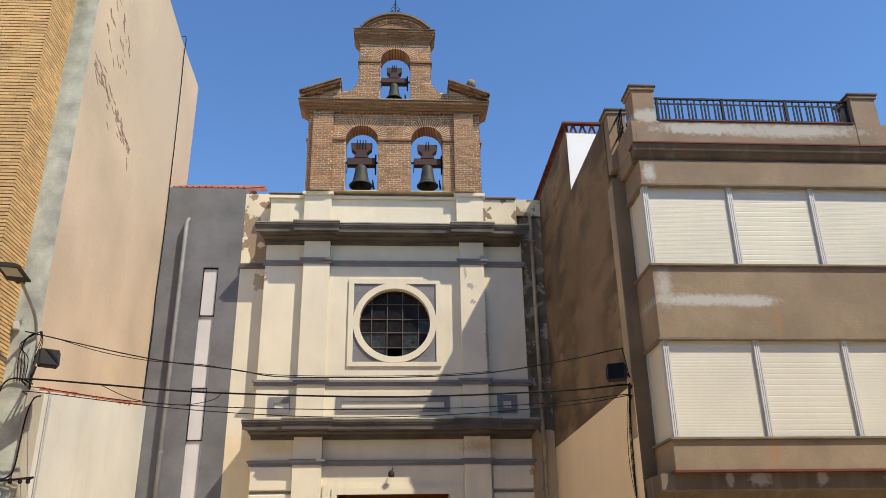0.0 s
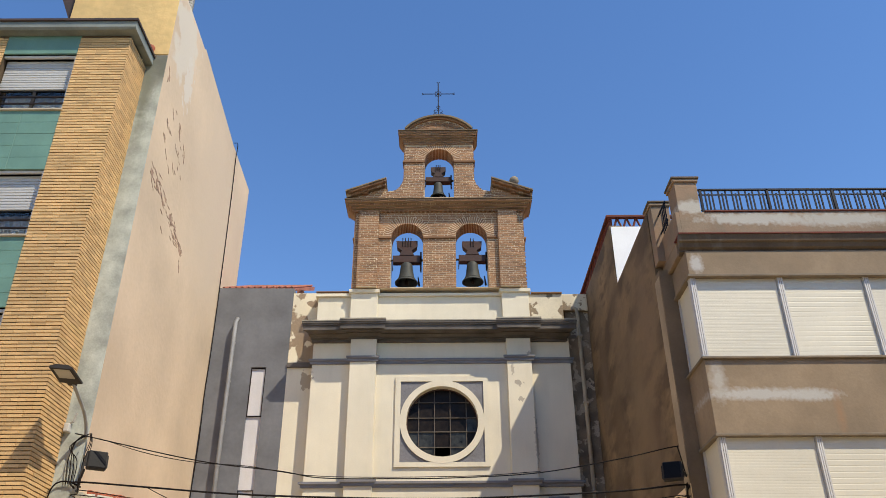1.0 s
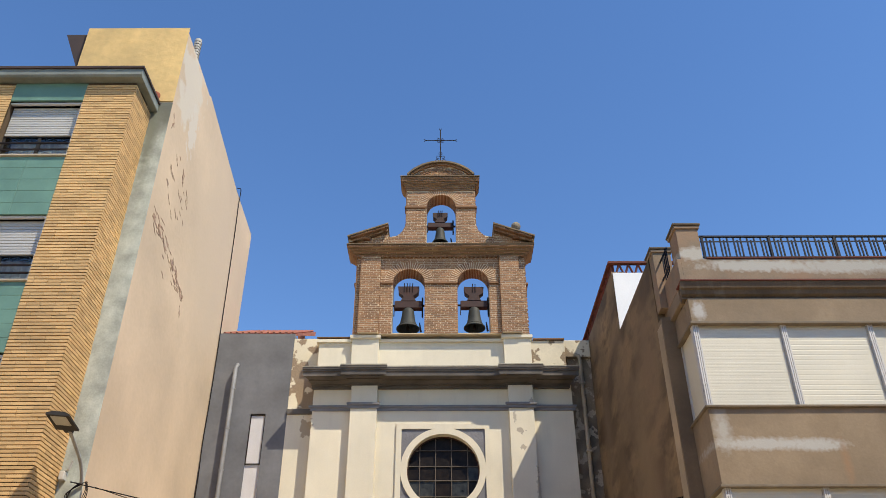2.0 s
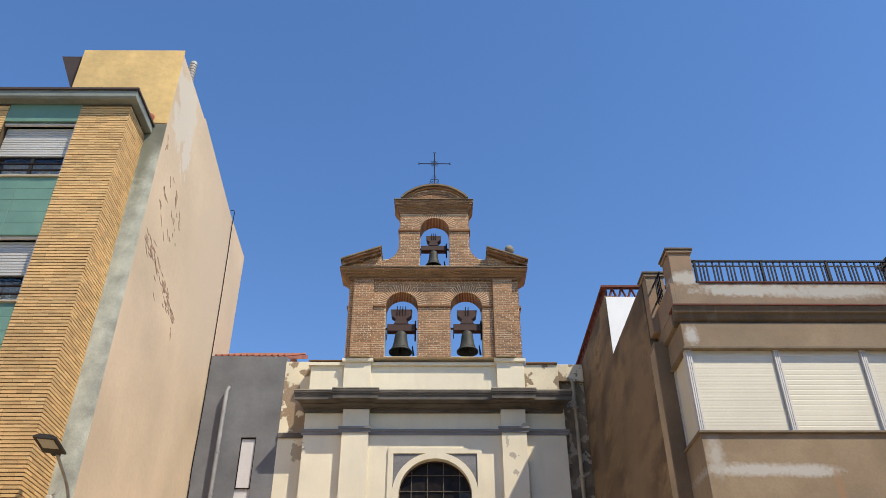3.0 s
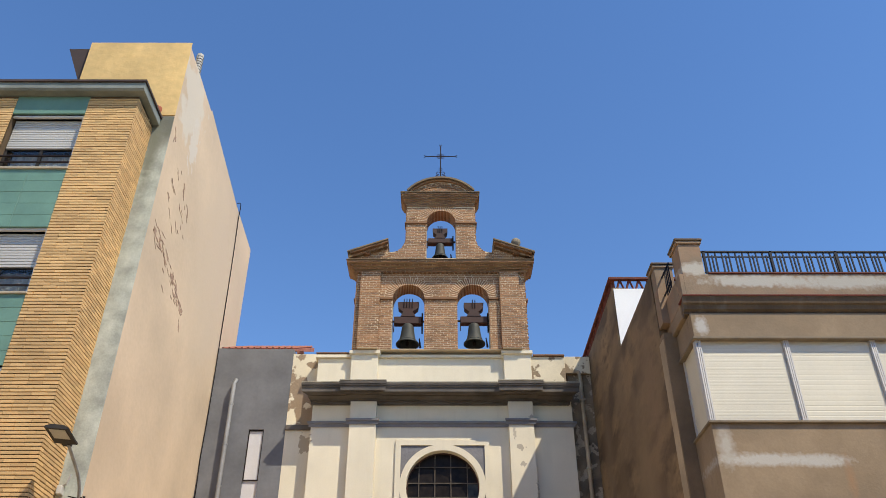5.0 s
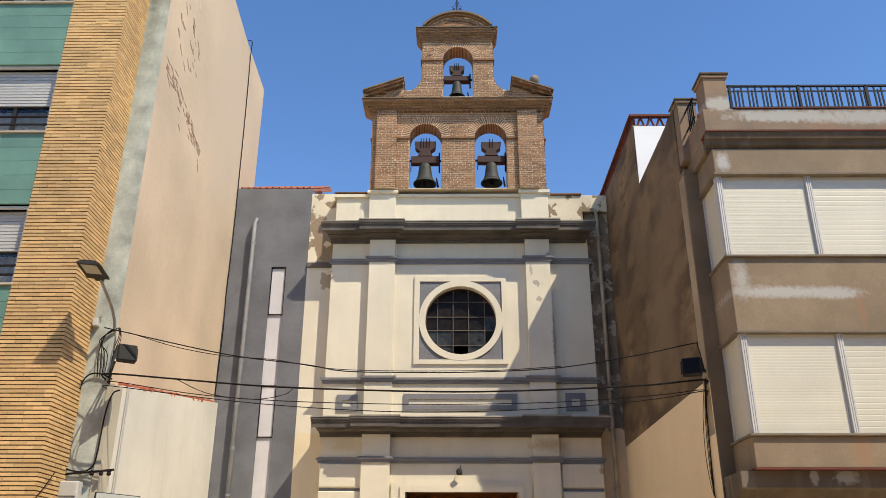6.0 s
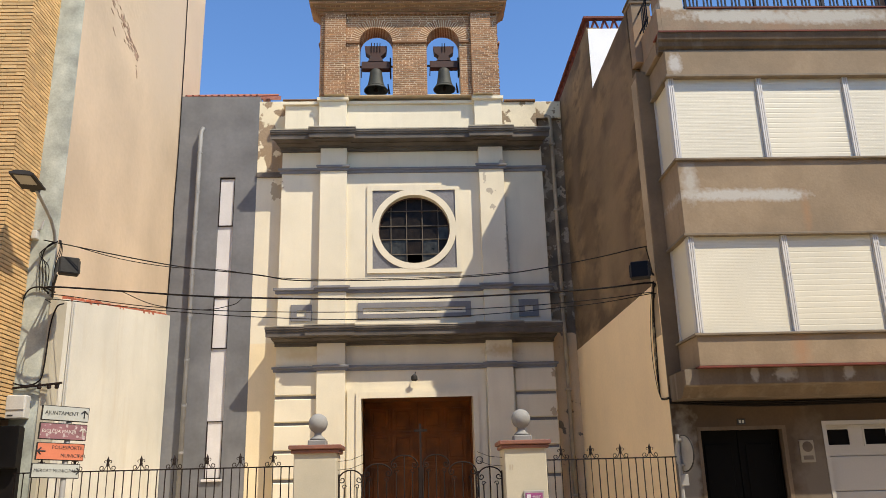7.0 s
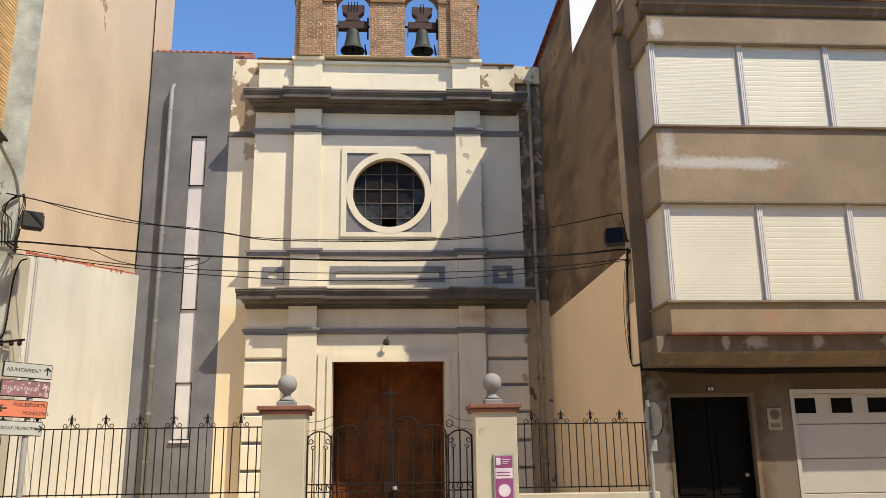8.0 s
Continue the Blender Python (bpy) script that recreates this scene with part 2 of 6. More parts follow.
# base darkened: the shade under the gallery is put into the colour
DARK_RENDER = mat("shaded_ground_floor_render", (0.078, 0.049, 0.027), 0.95, 0.22, 0.9, 25, 0.1, 0.4, streak=0.4, streak_col=(0.10, 0.07, 0.045),
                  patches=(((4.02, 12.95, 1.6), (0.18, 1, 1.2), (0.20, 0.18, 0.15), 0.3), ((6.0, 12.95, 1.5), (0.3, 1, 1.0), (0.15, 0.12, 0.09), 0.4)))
SLAB = mat("stained_slab_edge", (0.125, 0.088, 0.056), 0.95, 0.25, 1.2, 28, 0.1, 0.4, streak=0.5, streak_col=(0.30, 0.27, 0.22),
           patches=tuple(((x, 12.16, 3.25), (w, 0.3, 0.10), (0.34, 0.31, 0.265), 0.3) for x, w in ((4.90, 0.06), (5.36, 0.15), (6.30, 0.08), (7.4, 0.12))))
GALLERY_LEDGE = mat("dull_brown_ledge", (0.20, 0.155, 0.105), 0.85, 0.2, 3.0)
GABLE_TOP = mat("weathered_gable_top", (0.20, 0.145, 0.09), 0.9, 0.25, 2.0)
LEDGE = mat("pale_ledge", (0.45, 0.38, 0.28), 0.8, 0.12, 2.0)
WOOD = mat("varnished_brown_door_wood", (0.215, 0.068, 0.014), 0.6, 0.28, 2.5, 40, 0.14, 0.15, streak=0.6, streak_col=(0.075, 0.022, 0.007), spec=0.25)
BLACK_DOOR = mat("black_door", (0.003, 0.0028, 0.0026), 0.8, 0.2, 3.0, spec=0.1)
GARAGE = mat("white_garage_panel", (0.40, 0.375, 0.335), 0.5, 0.04, 1.0, 40, 0.03, 0.05)
PILLAR = mat("pale_pillar_render", (0.45, 0.405, 0.31), 0.9, 0.09, 1.2, 60, 0.05, 0.15, streak=0.25, streak_col=(0.40, 0.36, 0.28))
CAP_CLAY = mat("clay_cap_tile", (0.21, 0.085, 0.058), 0.8, 0.2, 3.0, 50, 0.1, 0.25)
STONE_BALL = mat("pale_grey_cast_stone", (0.25, 0.245, 0.23), 0.9, 0.12, 3.0, 45, 0.08, 0.3)
STEEL = mat("galvanised_steel", (0.30, 0.29, 0.27), 0.6, 0.12, 4.0, 50, 0.05, 0.1)
RUBBER = mat("black_cable", (0.014, 0.011, 0.010), 0.8, 0.15, 5.0, spec=0.15)
BOX_PLASTIC = mat("pale_grey_plastic", (0.50, 0.48, 0.44), 0.55, 0.08, 3.0)
DARK_METAL = mat("dark_lamp_metal", (0.035, 0.031, 0.028), 0.7, 0.15, 4.0, spec=0.2)
LENS = mat("dull_lamp_lens", (0.30, 0.29, 0.26), 0.35, 0.1, 6.0)
SIGN_WHITE = mat("white_sign_enamel", (0.42, 0.43, 0.39), 0.4, 0.06, 2.0)
SIGN_RED = mat("faded_orange_sign", (0.56, 0.17, 0.09), 0.45, 0.10, 2.0)
SIGN_PURPLE = mat("faded_purple_sign", (0.25, 0.115, 0.125), 0.5, 0.15, 6.0, peel=0.45, peel_col=(0.5, 0.42, 0.40), peel_scale=18)
INK = mat("black_sign_ink", (0.02, 0.02, 0.02), 0.5)
PALE_INK = mat("pale_sign_ink", (0.60, 0.55, 0.5), 0.5)
MAGENTA = mat("magenta_print", (0.27, 0.06, 0.18), 0.4, 0.1, 8.0)
PLAQUE = mat("beige_plaque_tile", (0.26, 0.22, 0.16), 0.6, 0.1, 6.0)
CLAY_DARK = mat("dark_red_clay", (0.15, 0.036, 0.024), 0.85, 0.25, 3.0)
PAPER = mat("pale_print", (0.60, 0.55, 0.60), 0.45, 0.1, 8.0)
SHOP = mat("black_shop_panel", (0.008, 0.007, 0.007), 0.5, 0.2, 2.0, spec=0.12)
ASPHALT = mat("asphalt", (0.055, 0.053, 0.05), 0.92, 0.2, 0.8, 90, 0.2, 0.4)
# street and pavement are unseen; pale warm colours bounce sunlight into the shade
STREET = mat("pale_bounce_paving", (0.52, 0.42, 0.29), 0.9, 0.12, 0.8, 70, 0.1, 0.3)
PAVE = mat("pale_bounce_pavement", (0.62, 0.49, 0.33), 0.88, 0.1, 1.2, 60, 0.08, 0.25, pieces=0.08)
# near-black colour stands in for the darkness of unlit rooms behind openings
ROOM_DARK = mat("unlit_interior_black", (0.012, 0.010, 0.009), 0.95)
CURTAIN = mat("pale_curtain", (0.75, 0.75, 0.75), 0.9, 0.15, 4.0)


def glass_mat(name, tint, rough=0.05):
    m = bpy.data.materials.new(name)
    m.use_nodes = True
    b = m.node_tree.nodes["Principled BSDF"]
    b.inputs["Base Color"].default_value = (*tint, 1)
    b.inputs["Roughness"].default_value = rough
    b.inputs["Transmission Weight"].default_value = 1.0
    b.inputs["IOR"].default_value, b.inputs["Specular IOR Level"].default_value = 1.45, 0.2
    return m


DUSTY = mat("dust_covered_glass", (0.016, 0.012, 0.010), 0.45, 0.35, 5.0, 40, 0.2, 0.2, spec=0.12)
# opaque grey for dirty panes, with their dull reflection put into the colour
GREY_PANE = mat("dirty_reflection_glass", (0.040, 0.042, 0.040), 0.35, 0.4, 6.0, 40, 0.2, 0.2, spec=0.2)
GLASS = glass_mat("dusty_glass", (0.75, 0.75, 0.72), 0.10)


# ---- building helpers ----
def root_of(ob):
    while ob.parent:
        ob = ob.parent
    return ob


def thing(name, base, label, category, group="", kind=""):
    ob = new(name)
    ob.empty_display_size = 0.2
    ob.location = base
    return tagged(ob, label, category, group, kind)


def mesh_of(name, bm, material, base):
    bmesh.ops.recalc_face_normals(bm, faces=bm.faces)
    bm.transform(Matrix.Translation(-Vector(base)))
    me = bpy.data.meshes.new(name)
    bm.to_mesh(me)
    bm.free()
    me.materials.append(material)
    return me


def part(name, bm, material, parent, label="", smooth=False, kind=""):
    """Links a bmesh in world metres as one mesh object under a thing or a part."""
    me = mesh_of(name, bm, material, root_of(parent).location)
    if smooth:
        me.shade_smooth()
    ob = new(name, me)
    ob.parent = parent
    return tagged(ob, label, "", "", kind)


def solo(name, bm, material, base, label, category, group="", kind="", smooth=False):
    """A thing of one mesh, with its origin at base."""
    me = mesh_of(name, bm, material, base)
    if smooth:
        me.shade_smooth()
    ob = new(name, me)
    ob.location = base
    return tagged(ob, label, category, group, kind)


def box(x0, x1, y0, y1, z0, z1, bevel=0.0, bm=None):
    bm = bm or bmesh.new()
    vs = [bm.verts.new((x, y, z)) for x in (x0, x1) for y in (y0, y1) for z in (z0, z1)]
    fs = [bm.faces.new([vs[i] for i in q]) for q in
          ((0, 1, 3, 2), (4, 6, 7, 5), (0, 4, 5, 1), (2, 3, 7, 6), (0, 2, 6, 4), (1, 5, 7, 3))]
    if bevel:
        bmesh.ops.bevel(bm, geom=list({e for f in fs for e in f.edges}), offset=bevel, segments=1, affect="EDGES", profile=0.5)
    return bm


def along_x(profile, x0, x1, bm=None, ends=(0.0, 0.0), ref=None):
    """A (y, z) outline pushed along x; ends: how far each end is drawn out by the outline's own projection (mitred returns)."""
    bm = bm or bmesh.new()
    ymax = max(p[0] for p in profile) if ref is None else ref
    a = [bm.verts.new((x0 - ends[0] * max(0, ymax - y), y, z)) for y, z in profile]
    b = [bm.verts.new((x1 + ends[1] * max(0, ymax - y), y, z)) for y, z in profile]
    n = len(profile)
    for i in range(n):
        j = (i + 1) % n
        bm.faces.new((a[i], a[j], b[j], b[i]))
    bm.faces.new(a[::-1])
    bm.faces.new(b)
    return bm


def plate(outer, holes, y0, y1, bm=None):
    """An (x, z) outline with holes, as a slab from y0 back to y1."""
    bm = bm or bmesh.new()
    old = set(bm.faces)
    edges = []
    for loop in (outer, *holes):
        vs = [bm.verts.new((x, y0, z)) for x, z in loop]
        edges += [bm.edges.new((vs[i], vs[(i + 1) % len(vs)])) for i in range(len(vs))]
    bmesh.ops.triangle_fill(bm, use_beauty=True, use_dissolve=False, edges=edges)
    faces = [f for f in bm.faces if f not in old]
    ext = bmesh.ops.extrude_face_region(bm, geom=faces)
    for v in ext["geom"]:
        if isinstance(v, bmesh.types.BMVert):
            v.co.y = y1
    return bm


def tube(points, r, n=6, bm=None, closed=False):
    bm = bm or bmesh.new()
    pts = [Vector(p) for p in points]
    rings = []
    for i, p in enumerate(pts):
        if closed:
            d = pts[(i + 1) % len(pts)] - pts[i - 1]
        else:
            d = pts[min(i + 1, len(pts) - 1)] - pts[max(i - 1, 0)]
        d.normalize()
        side = d.cross(Vector((0, 1, 0)) if abs(d.y) < 0.9 else Vector((1, 0, 0))).normalized()
        up = d.cross(side)
        rr = r[i] if isinstance(r, (list, tuple)) else r
        rings.append([bm.verts.new(p + rr * (math.cos(2 * math.pi * k / n) * side + math.sin(2 * math.pi * k / n) * up)) for k in range(n)])
    for i in range(len(rings) - (0 if closed else 1)):
        a, b = rings[i], rings[(i + 1) % len(rings)]
        for k in range(n):
            bm.faces.new((a[k], a[(k + 1) % n], b[(k + 1) % n], b[k]))
    if not closed:
        bm.faces.new(rings[0][::-1])
        bm.faces.new(rings[-1])
    return bm


def lathe(profile, centre, n=24, bm=None):
    """A turned shape: (radius, height) from the bottom up."""
    bm = bm or bmesh.new()
    rings = [[bm.verts.new((centre[0] + r * math.cos(2 * math.pi * k / n), centre[1] + r * math.sin(2 * math.pi * k / n), centre[2] + z))
              for k in range(n)] for r, z in profile]
    for a, b in zip(rings, rings[1:]):
        for k in range(n):
            bm.faces.new((a[k], a[(k + 1) % n], b[(k + 1) % n], b[k]))
    bm.faces.new(rings[0][::-1])
    bm.faces.new(rings[-1])
    return bm


def arc(cx, cz, r, a0, a1, n=24):
    return [(cx + r * math.cos(radians(a0 + (a1 - a0) * i / n)), cz + r * math.sin(radians(a0 + (a1 - a0) * i / n))) for i in range(n + 1)]


def curl(cx, cz, r0, r1, a0, a1, y, n=14):
    """A scroll in the fence's plane: the radius runs from r0 to r1."""
    out = []
    for i in range(n + 1):
        f = i / n
        a, r = radians(a0 + (a1 - a0) * f), r0 + (r1 - r0) * f
        out.append((cx + r * math.cos(a), y, cz + r * math.sin(a)))
    return out


def lettering(words, size, material, parent, m, label="", depth=0.003):
    """Words as a thin mesh with the built-in font, at the pose m (x to the right, y up, z out)."""
    cu = bpy.data.curves.new("lettering", "FONT")
    cu.body, cu.size, cu.extrude, cu.align_y, cu.resolution_u = words, size, depth, "CENTER", 2
    tmp = bpy.data.objects.new("lettering", cu)
    scene.collection.objects.link(tmp)
    bpy.context.view_layer.update()
    me = bpy.data.meshes.new_from_object(tmp.evaluated_get(bpy.context.evaluated_depsgraph_get()))
    bpy.data.objects.remove(tmp)
    me.transform(Matrix.Translation(-root_of(parent).location) @ m)
    me.materials.clear()
    me.materials.append(material)
    ob = new("lettering", me)
    ob.parent = parent
    return tagged(ob, label)

# ---- ground ----
PLAIN_TAN = mat("plain_tan_render", (0.50, 0.40, 0.28), 0.9, 0.1, 0.6)
solo("ground", box(-600, 600, -600, 900, -0.3, -0.14), ASPHALT, (0, 0, -0.3), "dark asphalt ground running out to the horizon", "ground", kind="structure")
solo("road", box(-60, 60, -3.2, 11.2, -0.14, -0.10), STREET, (0, 4, -0.14), "unseen street before the church, coloured pale and warm to bounce light", "road", kind="structure")
solo("kerb", box(-60, 60, 11.2, 11.35, -0.14, 0.005, 0.012), STONE_BALL, (0, 11.27, -0.14), "pale grey stone kerb along the street", "kerb", kind="structure")
solo("pavement", box(-60, 60, 11.35, 19.9, -0.14, 0.0), PAVE, (0, 15, -0.14), "unseen pavement and forecourt, coloured pale and warm to bounce light", "pavement", kind="structure")
# unseen walls, added to cut the blue sky fill and warm the shade
solo("opposite_wall", box(-22, 22, -6.2, -5.8, -0.14, 11.0), PLAIN_TAN, (0, -6, -0.14), "unseen plain tan wall behind, added to block sky light", "wall", kind="structure")
solo("west_end_wall", box(-22.4, -22, -6.2, 18.0, -0.14, 13.0), PLAIN_TAN, (-22, 5, -0.14), "unseen plain tan wall at the street's end, added to block sky light", "wall", kind="structure")
solo("east_end_wall", box(22, 22.4, -6.2, 18.0, -0.14, 10.0), PLAIN_TAN, (22, 5, -0.14), "unseen plain tan wall at the street's end, added to block sky light", "wall", kind="structure")
solo("west_row_wall", box(-22, -10.45, 12.6, 13.0, -0.14, 13.9), PLAIN_TAN, (-16, 12.8, -0.14), "unseen plain tan wall beside the brick house, added to block sky light", "wall", kind="structure")
solo("east_row_wall", box(8.95, 22, 12.95, 13.35, -0.14, 9.2), PLAIN_TAN, (15, 13.1, -0.14), "unseen plain tan wall beside the shuttered house, added to block sky light", "wall", kind="structure")
SIDE_DAMP = mat("damp_cream_paint", (0.60, 0.45, 0.275), 0.9, 0.12, 1.2, 30, 0.08, 0.3, streak=0.4, streak_col=(0.28, 0.23, 0.16), peel=0.35, peel_col=(0.20, 0.16, 0.11), peel_scale=3.5)

# ---- church ----
C = 19.6
church = thing("church", (-0.05, C, 0), "cream plastered church facade with grey cornices and a round window", "church")
CIRC = (-0.037, 7.935)
L_PIL, R_PIL = (-2.36, -1.70), (1.61, 2.23)
circle_hole = arc(CIRC[0], CIRC[1], 0.90, 0, 352.5, 47)
part("facade_wall", plate([(-3.34, 0), (-1.33, 0), (-1.33, 3.85), (1.27, 3.85), (1.27, 0), (3.24, 0), (3.24, 10.2), (-3.34, 10.2)], [circle_hole], C, C + 0.55),
     CREAM, church)
part("side_strip", box(-4.03, -3.34, C + 0.3, C + 0.7, 0, 5.2), OCHRE_CREAM, church, "ochre-cream strip beside the grey house")
part("side_strip", box(-4.03, -3.34, C + 0.3, C + 0.7, 5.2, 9.46), CREAM, church)
part("side_strip", box(-4.03, -3.34, C + 0.3, C + 0.7, 9.46, 11.60), CREAM_OLD, church, "cream strip with flaking paint near the top")
part("band", box(-4.03, -3.34, C + 0.24, C + 0.3, 9.46, 9.59, 0.008), CORNICE, church)
part("side_strip", box(3.24, 3.845, C + 0.2, C + 0.7, 0, 5.3), SIDE_DAMP, church, "stained cream strip with dark flaws")
part("side_strip", box(3.24, 3.845, C + 0.2, C + 0.7, 5.3, 10.95), PEELING, church, "damp grey-brown strip with flaked render")
FLAKED = mat("parapet_flaking_paint", (0.66, 0.58, 0.43), 0.9, 0.1, 1.2, 30, 0.06, 0.3, peel=0.95, peel_col=(0.27, 0.20, 0.13), peel_scale=2.2)
part("side_strip", box(3.16, 3.845, C + 0.1, C + 0.7, 10.95, 11.44, 0.015), FLAKED, church, "flaked parapet end against the neighbouring wall")
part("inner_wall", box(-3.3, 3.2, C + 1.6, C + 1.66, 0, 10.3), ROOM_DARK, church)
part("nave", box(-3.9, 3.84, C + 1.66, C + 12, 0, 10.3), CREAM_OLD, church)
bm = plate([(-4.0, 10.3), (3.84, 10.3), (-0.05, 11.25)], [], C + 0.72, C + 12)
part("roof", bm, RED_CLAY, church, "low red clay roof")
# parapet above the upper cornice, with pedestals
part("parapet", box(-3.30, 2.26, C - 0.06, C + 0.5, 10.2, 11.30, 0.008), CREAM, church)
part("parapet", box(2.26, 3.16, C - 0.05, C + 0.5, 10.40, 11.36, 0.008), FLAKED, church, "parapet end with large flaked patches")
part("coping", along_x([(C - 0.13, 11.30), (C - 0.13, 11.38), (C + 0.5, 11.42), (C + 0.5, 11.30)], -3.36, 2.26), CREAM, church)
part("coping_tiles", box(-3.36, -2.45, C - 0.13, C + 0.5, 11.424, 11.45, 0.008), BRICK_DARK, church)
part("coping_tiles", box(2.34, 3.16, C - 0.10, C + 0.5, 11.364, 11.41, 0.008), BRICK_DARK, church)
for x0, x1 in ((-2.42, -1.72), (1.55, 2.26)):
    part("pedestal", box(x0, x1, C - 0.20, C - 0.06, 10.40, 11.34, 0.008), CREAM, church)
    part("pedestal_cap", along_x([(C - 0.26, 11.36), (C - 0.26, 11.44), (C - 0.2, 11.47), (C + 0.3, 11.47), (C + 0.3, 11.34), (C - 0.22, 11.34)], x0 - 0.05, x1 + 0.05), CREAM, church)


def cornice(z0, z1, out, x0, x1, name, side):
    """A stepped and hollowed cornice with its breaks over the pilasters."""
    h = z1 - z0
    for a, b, push, lift, e in ((x0, x1, 0.0, 0.0, side), (*L_PIL, 0.10, 0.012, 0.45), (*R_PIL, 0.10, 0.012, 0.45)):
        y = C - push
        p = [(y + 0.02, z0 - 0.06), (y - 0.08, z0 - 0.06), (y - 0.08, z0 + 0.02 * h), (y - 0.12, z0 + 0.02 * h), (y - 0.12, z0 + 0.13 * h), (y - 0.17, z0 + 0.17 * h),
             (y - 0.25, z0 + 0.26 * h), (y - 0.25, z0 + 0.34 * h), (y - out + 0.12, z0 + 0.36 * h), (y - out + 0.12, z0 + 0.31 * h), (y - out + 0.05, z0 + 0.31 * h),
             (y - out + 0.05, z0 + 0.66 * h), (y - out + 0.02, z0 + 0.70 * h), (y - out + 0.02, z0 + 0.80 * h), (y - out, z0 + 0.84 * h), (y - out, z1 + lift), (y + 0.02, z1 + lift)]
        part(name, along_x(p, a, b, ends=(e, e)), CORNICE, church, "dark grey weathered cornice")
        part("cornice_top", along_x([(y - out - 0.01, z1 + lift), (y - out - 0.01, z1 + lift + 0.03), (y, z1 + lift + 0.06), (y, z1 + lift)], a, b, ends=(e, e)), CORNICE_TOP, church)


cornice(10.07, 10.39, 0.56, -3.34, 3.16, "upper_cornice", 0.42)
cornice(5.11, 5.42, 0.56, -3.34, 3.22, "lower_cornice", 0.33)


def band(z0, z1, out, grey=True):
    """A thin moulded band across bays and pilasters."""
    m = GREY_TRIM if grey else CREAM
    for a, b, push in ((-3.34, 3.24, 0.0), (*L_PIL, 0.2), (*R_PIL, 0.2)):
        y = C - push
        part("band", along_x([(y + 0.02, z0), (y - out * 0.5, z0), (y - out * 0.5, z0 + 0.45 * (z1 - z0)), (y - out, z0 + 0.6 * (z1 - z0)), (y - out, z1 - 0.005), (y + 0.02, z1 + 0.02)],
                             a, b, ends=(1, 1)), m, church)


band(9.43, 9.57, 0.07)
band(6.33, 6.47, 0.09)
band(4.45, 4.57, 0.07)
for x0, x1 in (L_PIL, R_PIL):
    for z0, z1 in ((0, 4.45), (4.57, 5.09), (5.44, 6.33), (6.47, 9.43), (9.57, 10.04)):
        part("pilaster", box(x0, x1, C - 0.2, C + 0.02, z0, z1, 0.006), CREAM, church)
# attic panels framed in grey
for x0, x1, z0, z1, t in ((-1.42, 1.30, 5.70, 6.08, 0.13), (-3.02, -2.52, 5.66, 6.06, 0.14), (2.46, 2.94, 5.68, 6.10, 0.14)):
    part("panel_frame", plate([(x0, z0), (x1, z0), (x1, z1), (x0, z1)], [[(x0 + t, z0 + t * 0.8), (x1 - t, z0 + t * 0.8), (x1 - t, z1 - t), (x0 + t, z1 - t)]], C - 0.035, C + 0.01),
         GREY_TRIM, church, "grey painted panel frame")
# rusticated courses of the lower outer bays
for x0, x1 in ((-3.345, -2.355), (2.275, 3.245)):
    for z0, z1 in ((0.1, 0.74), (0.80, 1.36), (1.42, 1.96), (2.03, 2.60), (2.66, 3.22), (3.29, 3.82), (3.90, 4.44)):
        part("rusticated_block", box(x0, x1, C - 0.07, C + 0.02, z0, z1, 0.022), CREAM, church)
        part("groove", box(x0 + 0.02, x1 - 0.02, C - 0.015, C + 0.02, z1 + 0.002, z1 + 0.065), GREY_TRIM, church, "grey painted joint")
# square panel, ring and round window
sq = [(-1.20, 6.81), (1.115, 6.81), (1.115, 9.08), (-1.20, 9.08)]
insq = [(-1.068, 6.92), (0.994, 6.92), (0.994, 8.95), (-1.068, 8.95)]
part("window_surround", plate(sq, [insq], C - 0.045, C + 0.01), CREAM, church)
part("spandrel", plate(insq, [arc(CIRC[0], CIRC[1], 1.037, 0, 352.5, 47)], C - 0.012, C + 0.005), PITTED, church, "grey pitted spandrels round the window")
part("ring", plate(arc(CIRC[0], CIRC[1], 1.042, 0, 352.5, 47), [arc(CIRC[0], CIRC[1], 0.885, 0, 352.5, 47)], C - 0.05, C + 0.16), CREAM, church)
RUST = mat("rusty_glazing_iron", (0.10, 0.08, 0.06), 0.8, 0.25, 6.0)
WY = C + 0.16
rose = part("round_window", plate(arc(CIRC[0], CIRC[1], 0.93, 0, 352.5, 47), [arc(CIRC[0], CIRC[1], 0.86, 0, 352.5, 47)], WY, WY + 0.08), YOKE, church, "round window with iron glazing bars")
BX, BZ = (-0.97, -0.58, -0.19, 0.20, 0.60, 0.98), (-0.98, -0.60, -0.215, 0.135, 0.53, 0.92)
for d in BX[1:5]:
    hlf = math.sqrt(0.89 ** 2 - d * d)
    part("glazing_bar", box(CIRC[0] + d - 0.011, CIRC[0] + d + 0.011, WY + 0.005, WY + 0.035, CIRC[1] - hlf, CIRC[1] + hlf), RUST, rose)
for d in BZ[1:5]:
    hlf = math.sqrt(0.89 ** 2 - d * d)
    part("glazing_bar", box(CIRC[0] - hlf, CIRC[0] + hlf, WY + 0.009, WY + 0.031, CIRC[1] + d - 0.011, CIRC[1] + d + 0.011), RUST, rose)
rnd = random.Random(5)
broken = {(2, 0)}
clean = {(1, 1): GREY_PANE, (3, 1): GREY_PANE, (0, 1): GREY_PANE, (1, 0): GREY_PANE, (3, 0): GREY_PANE, (4, 2): GREY_PANE}
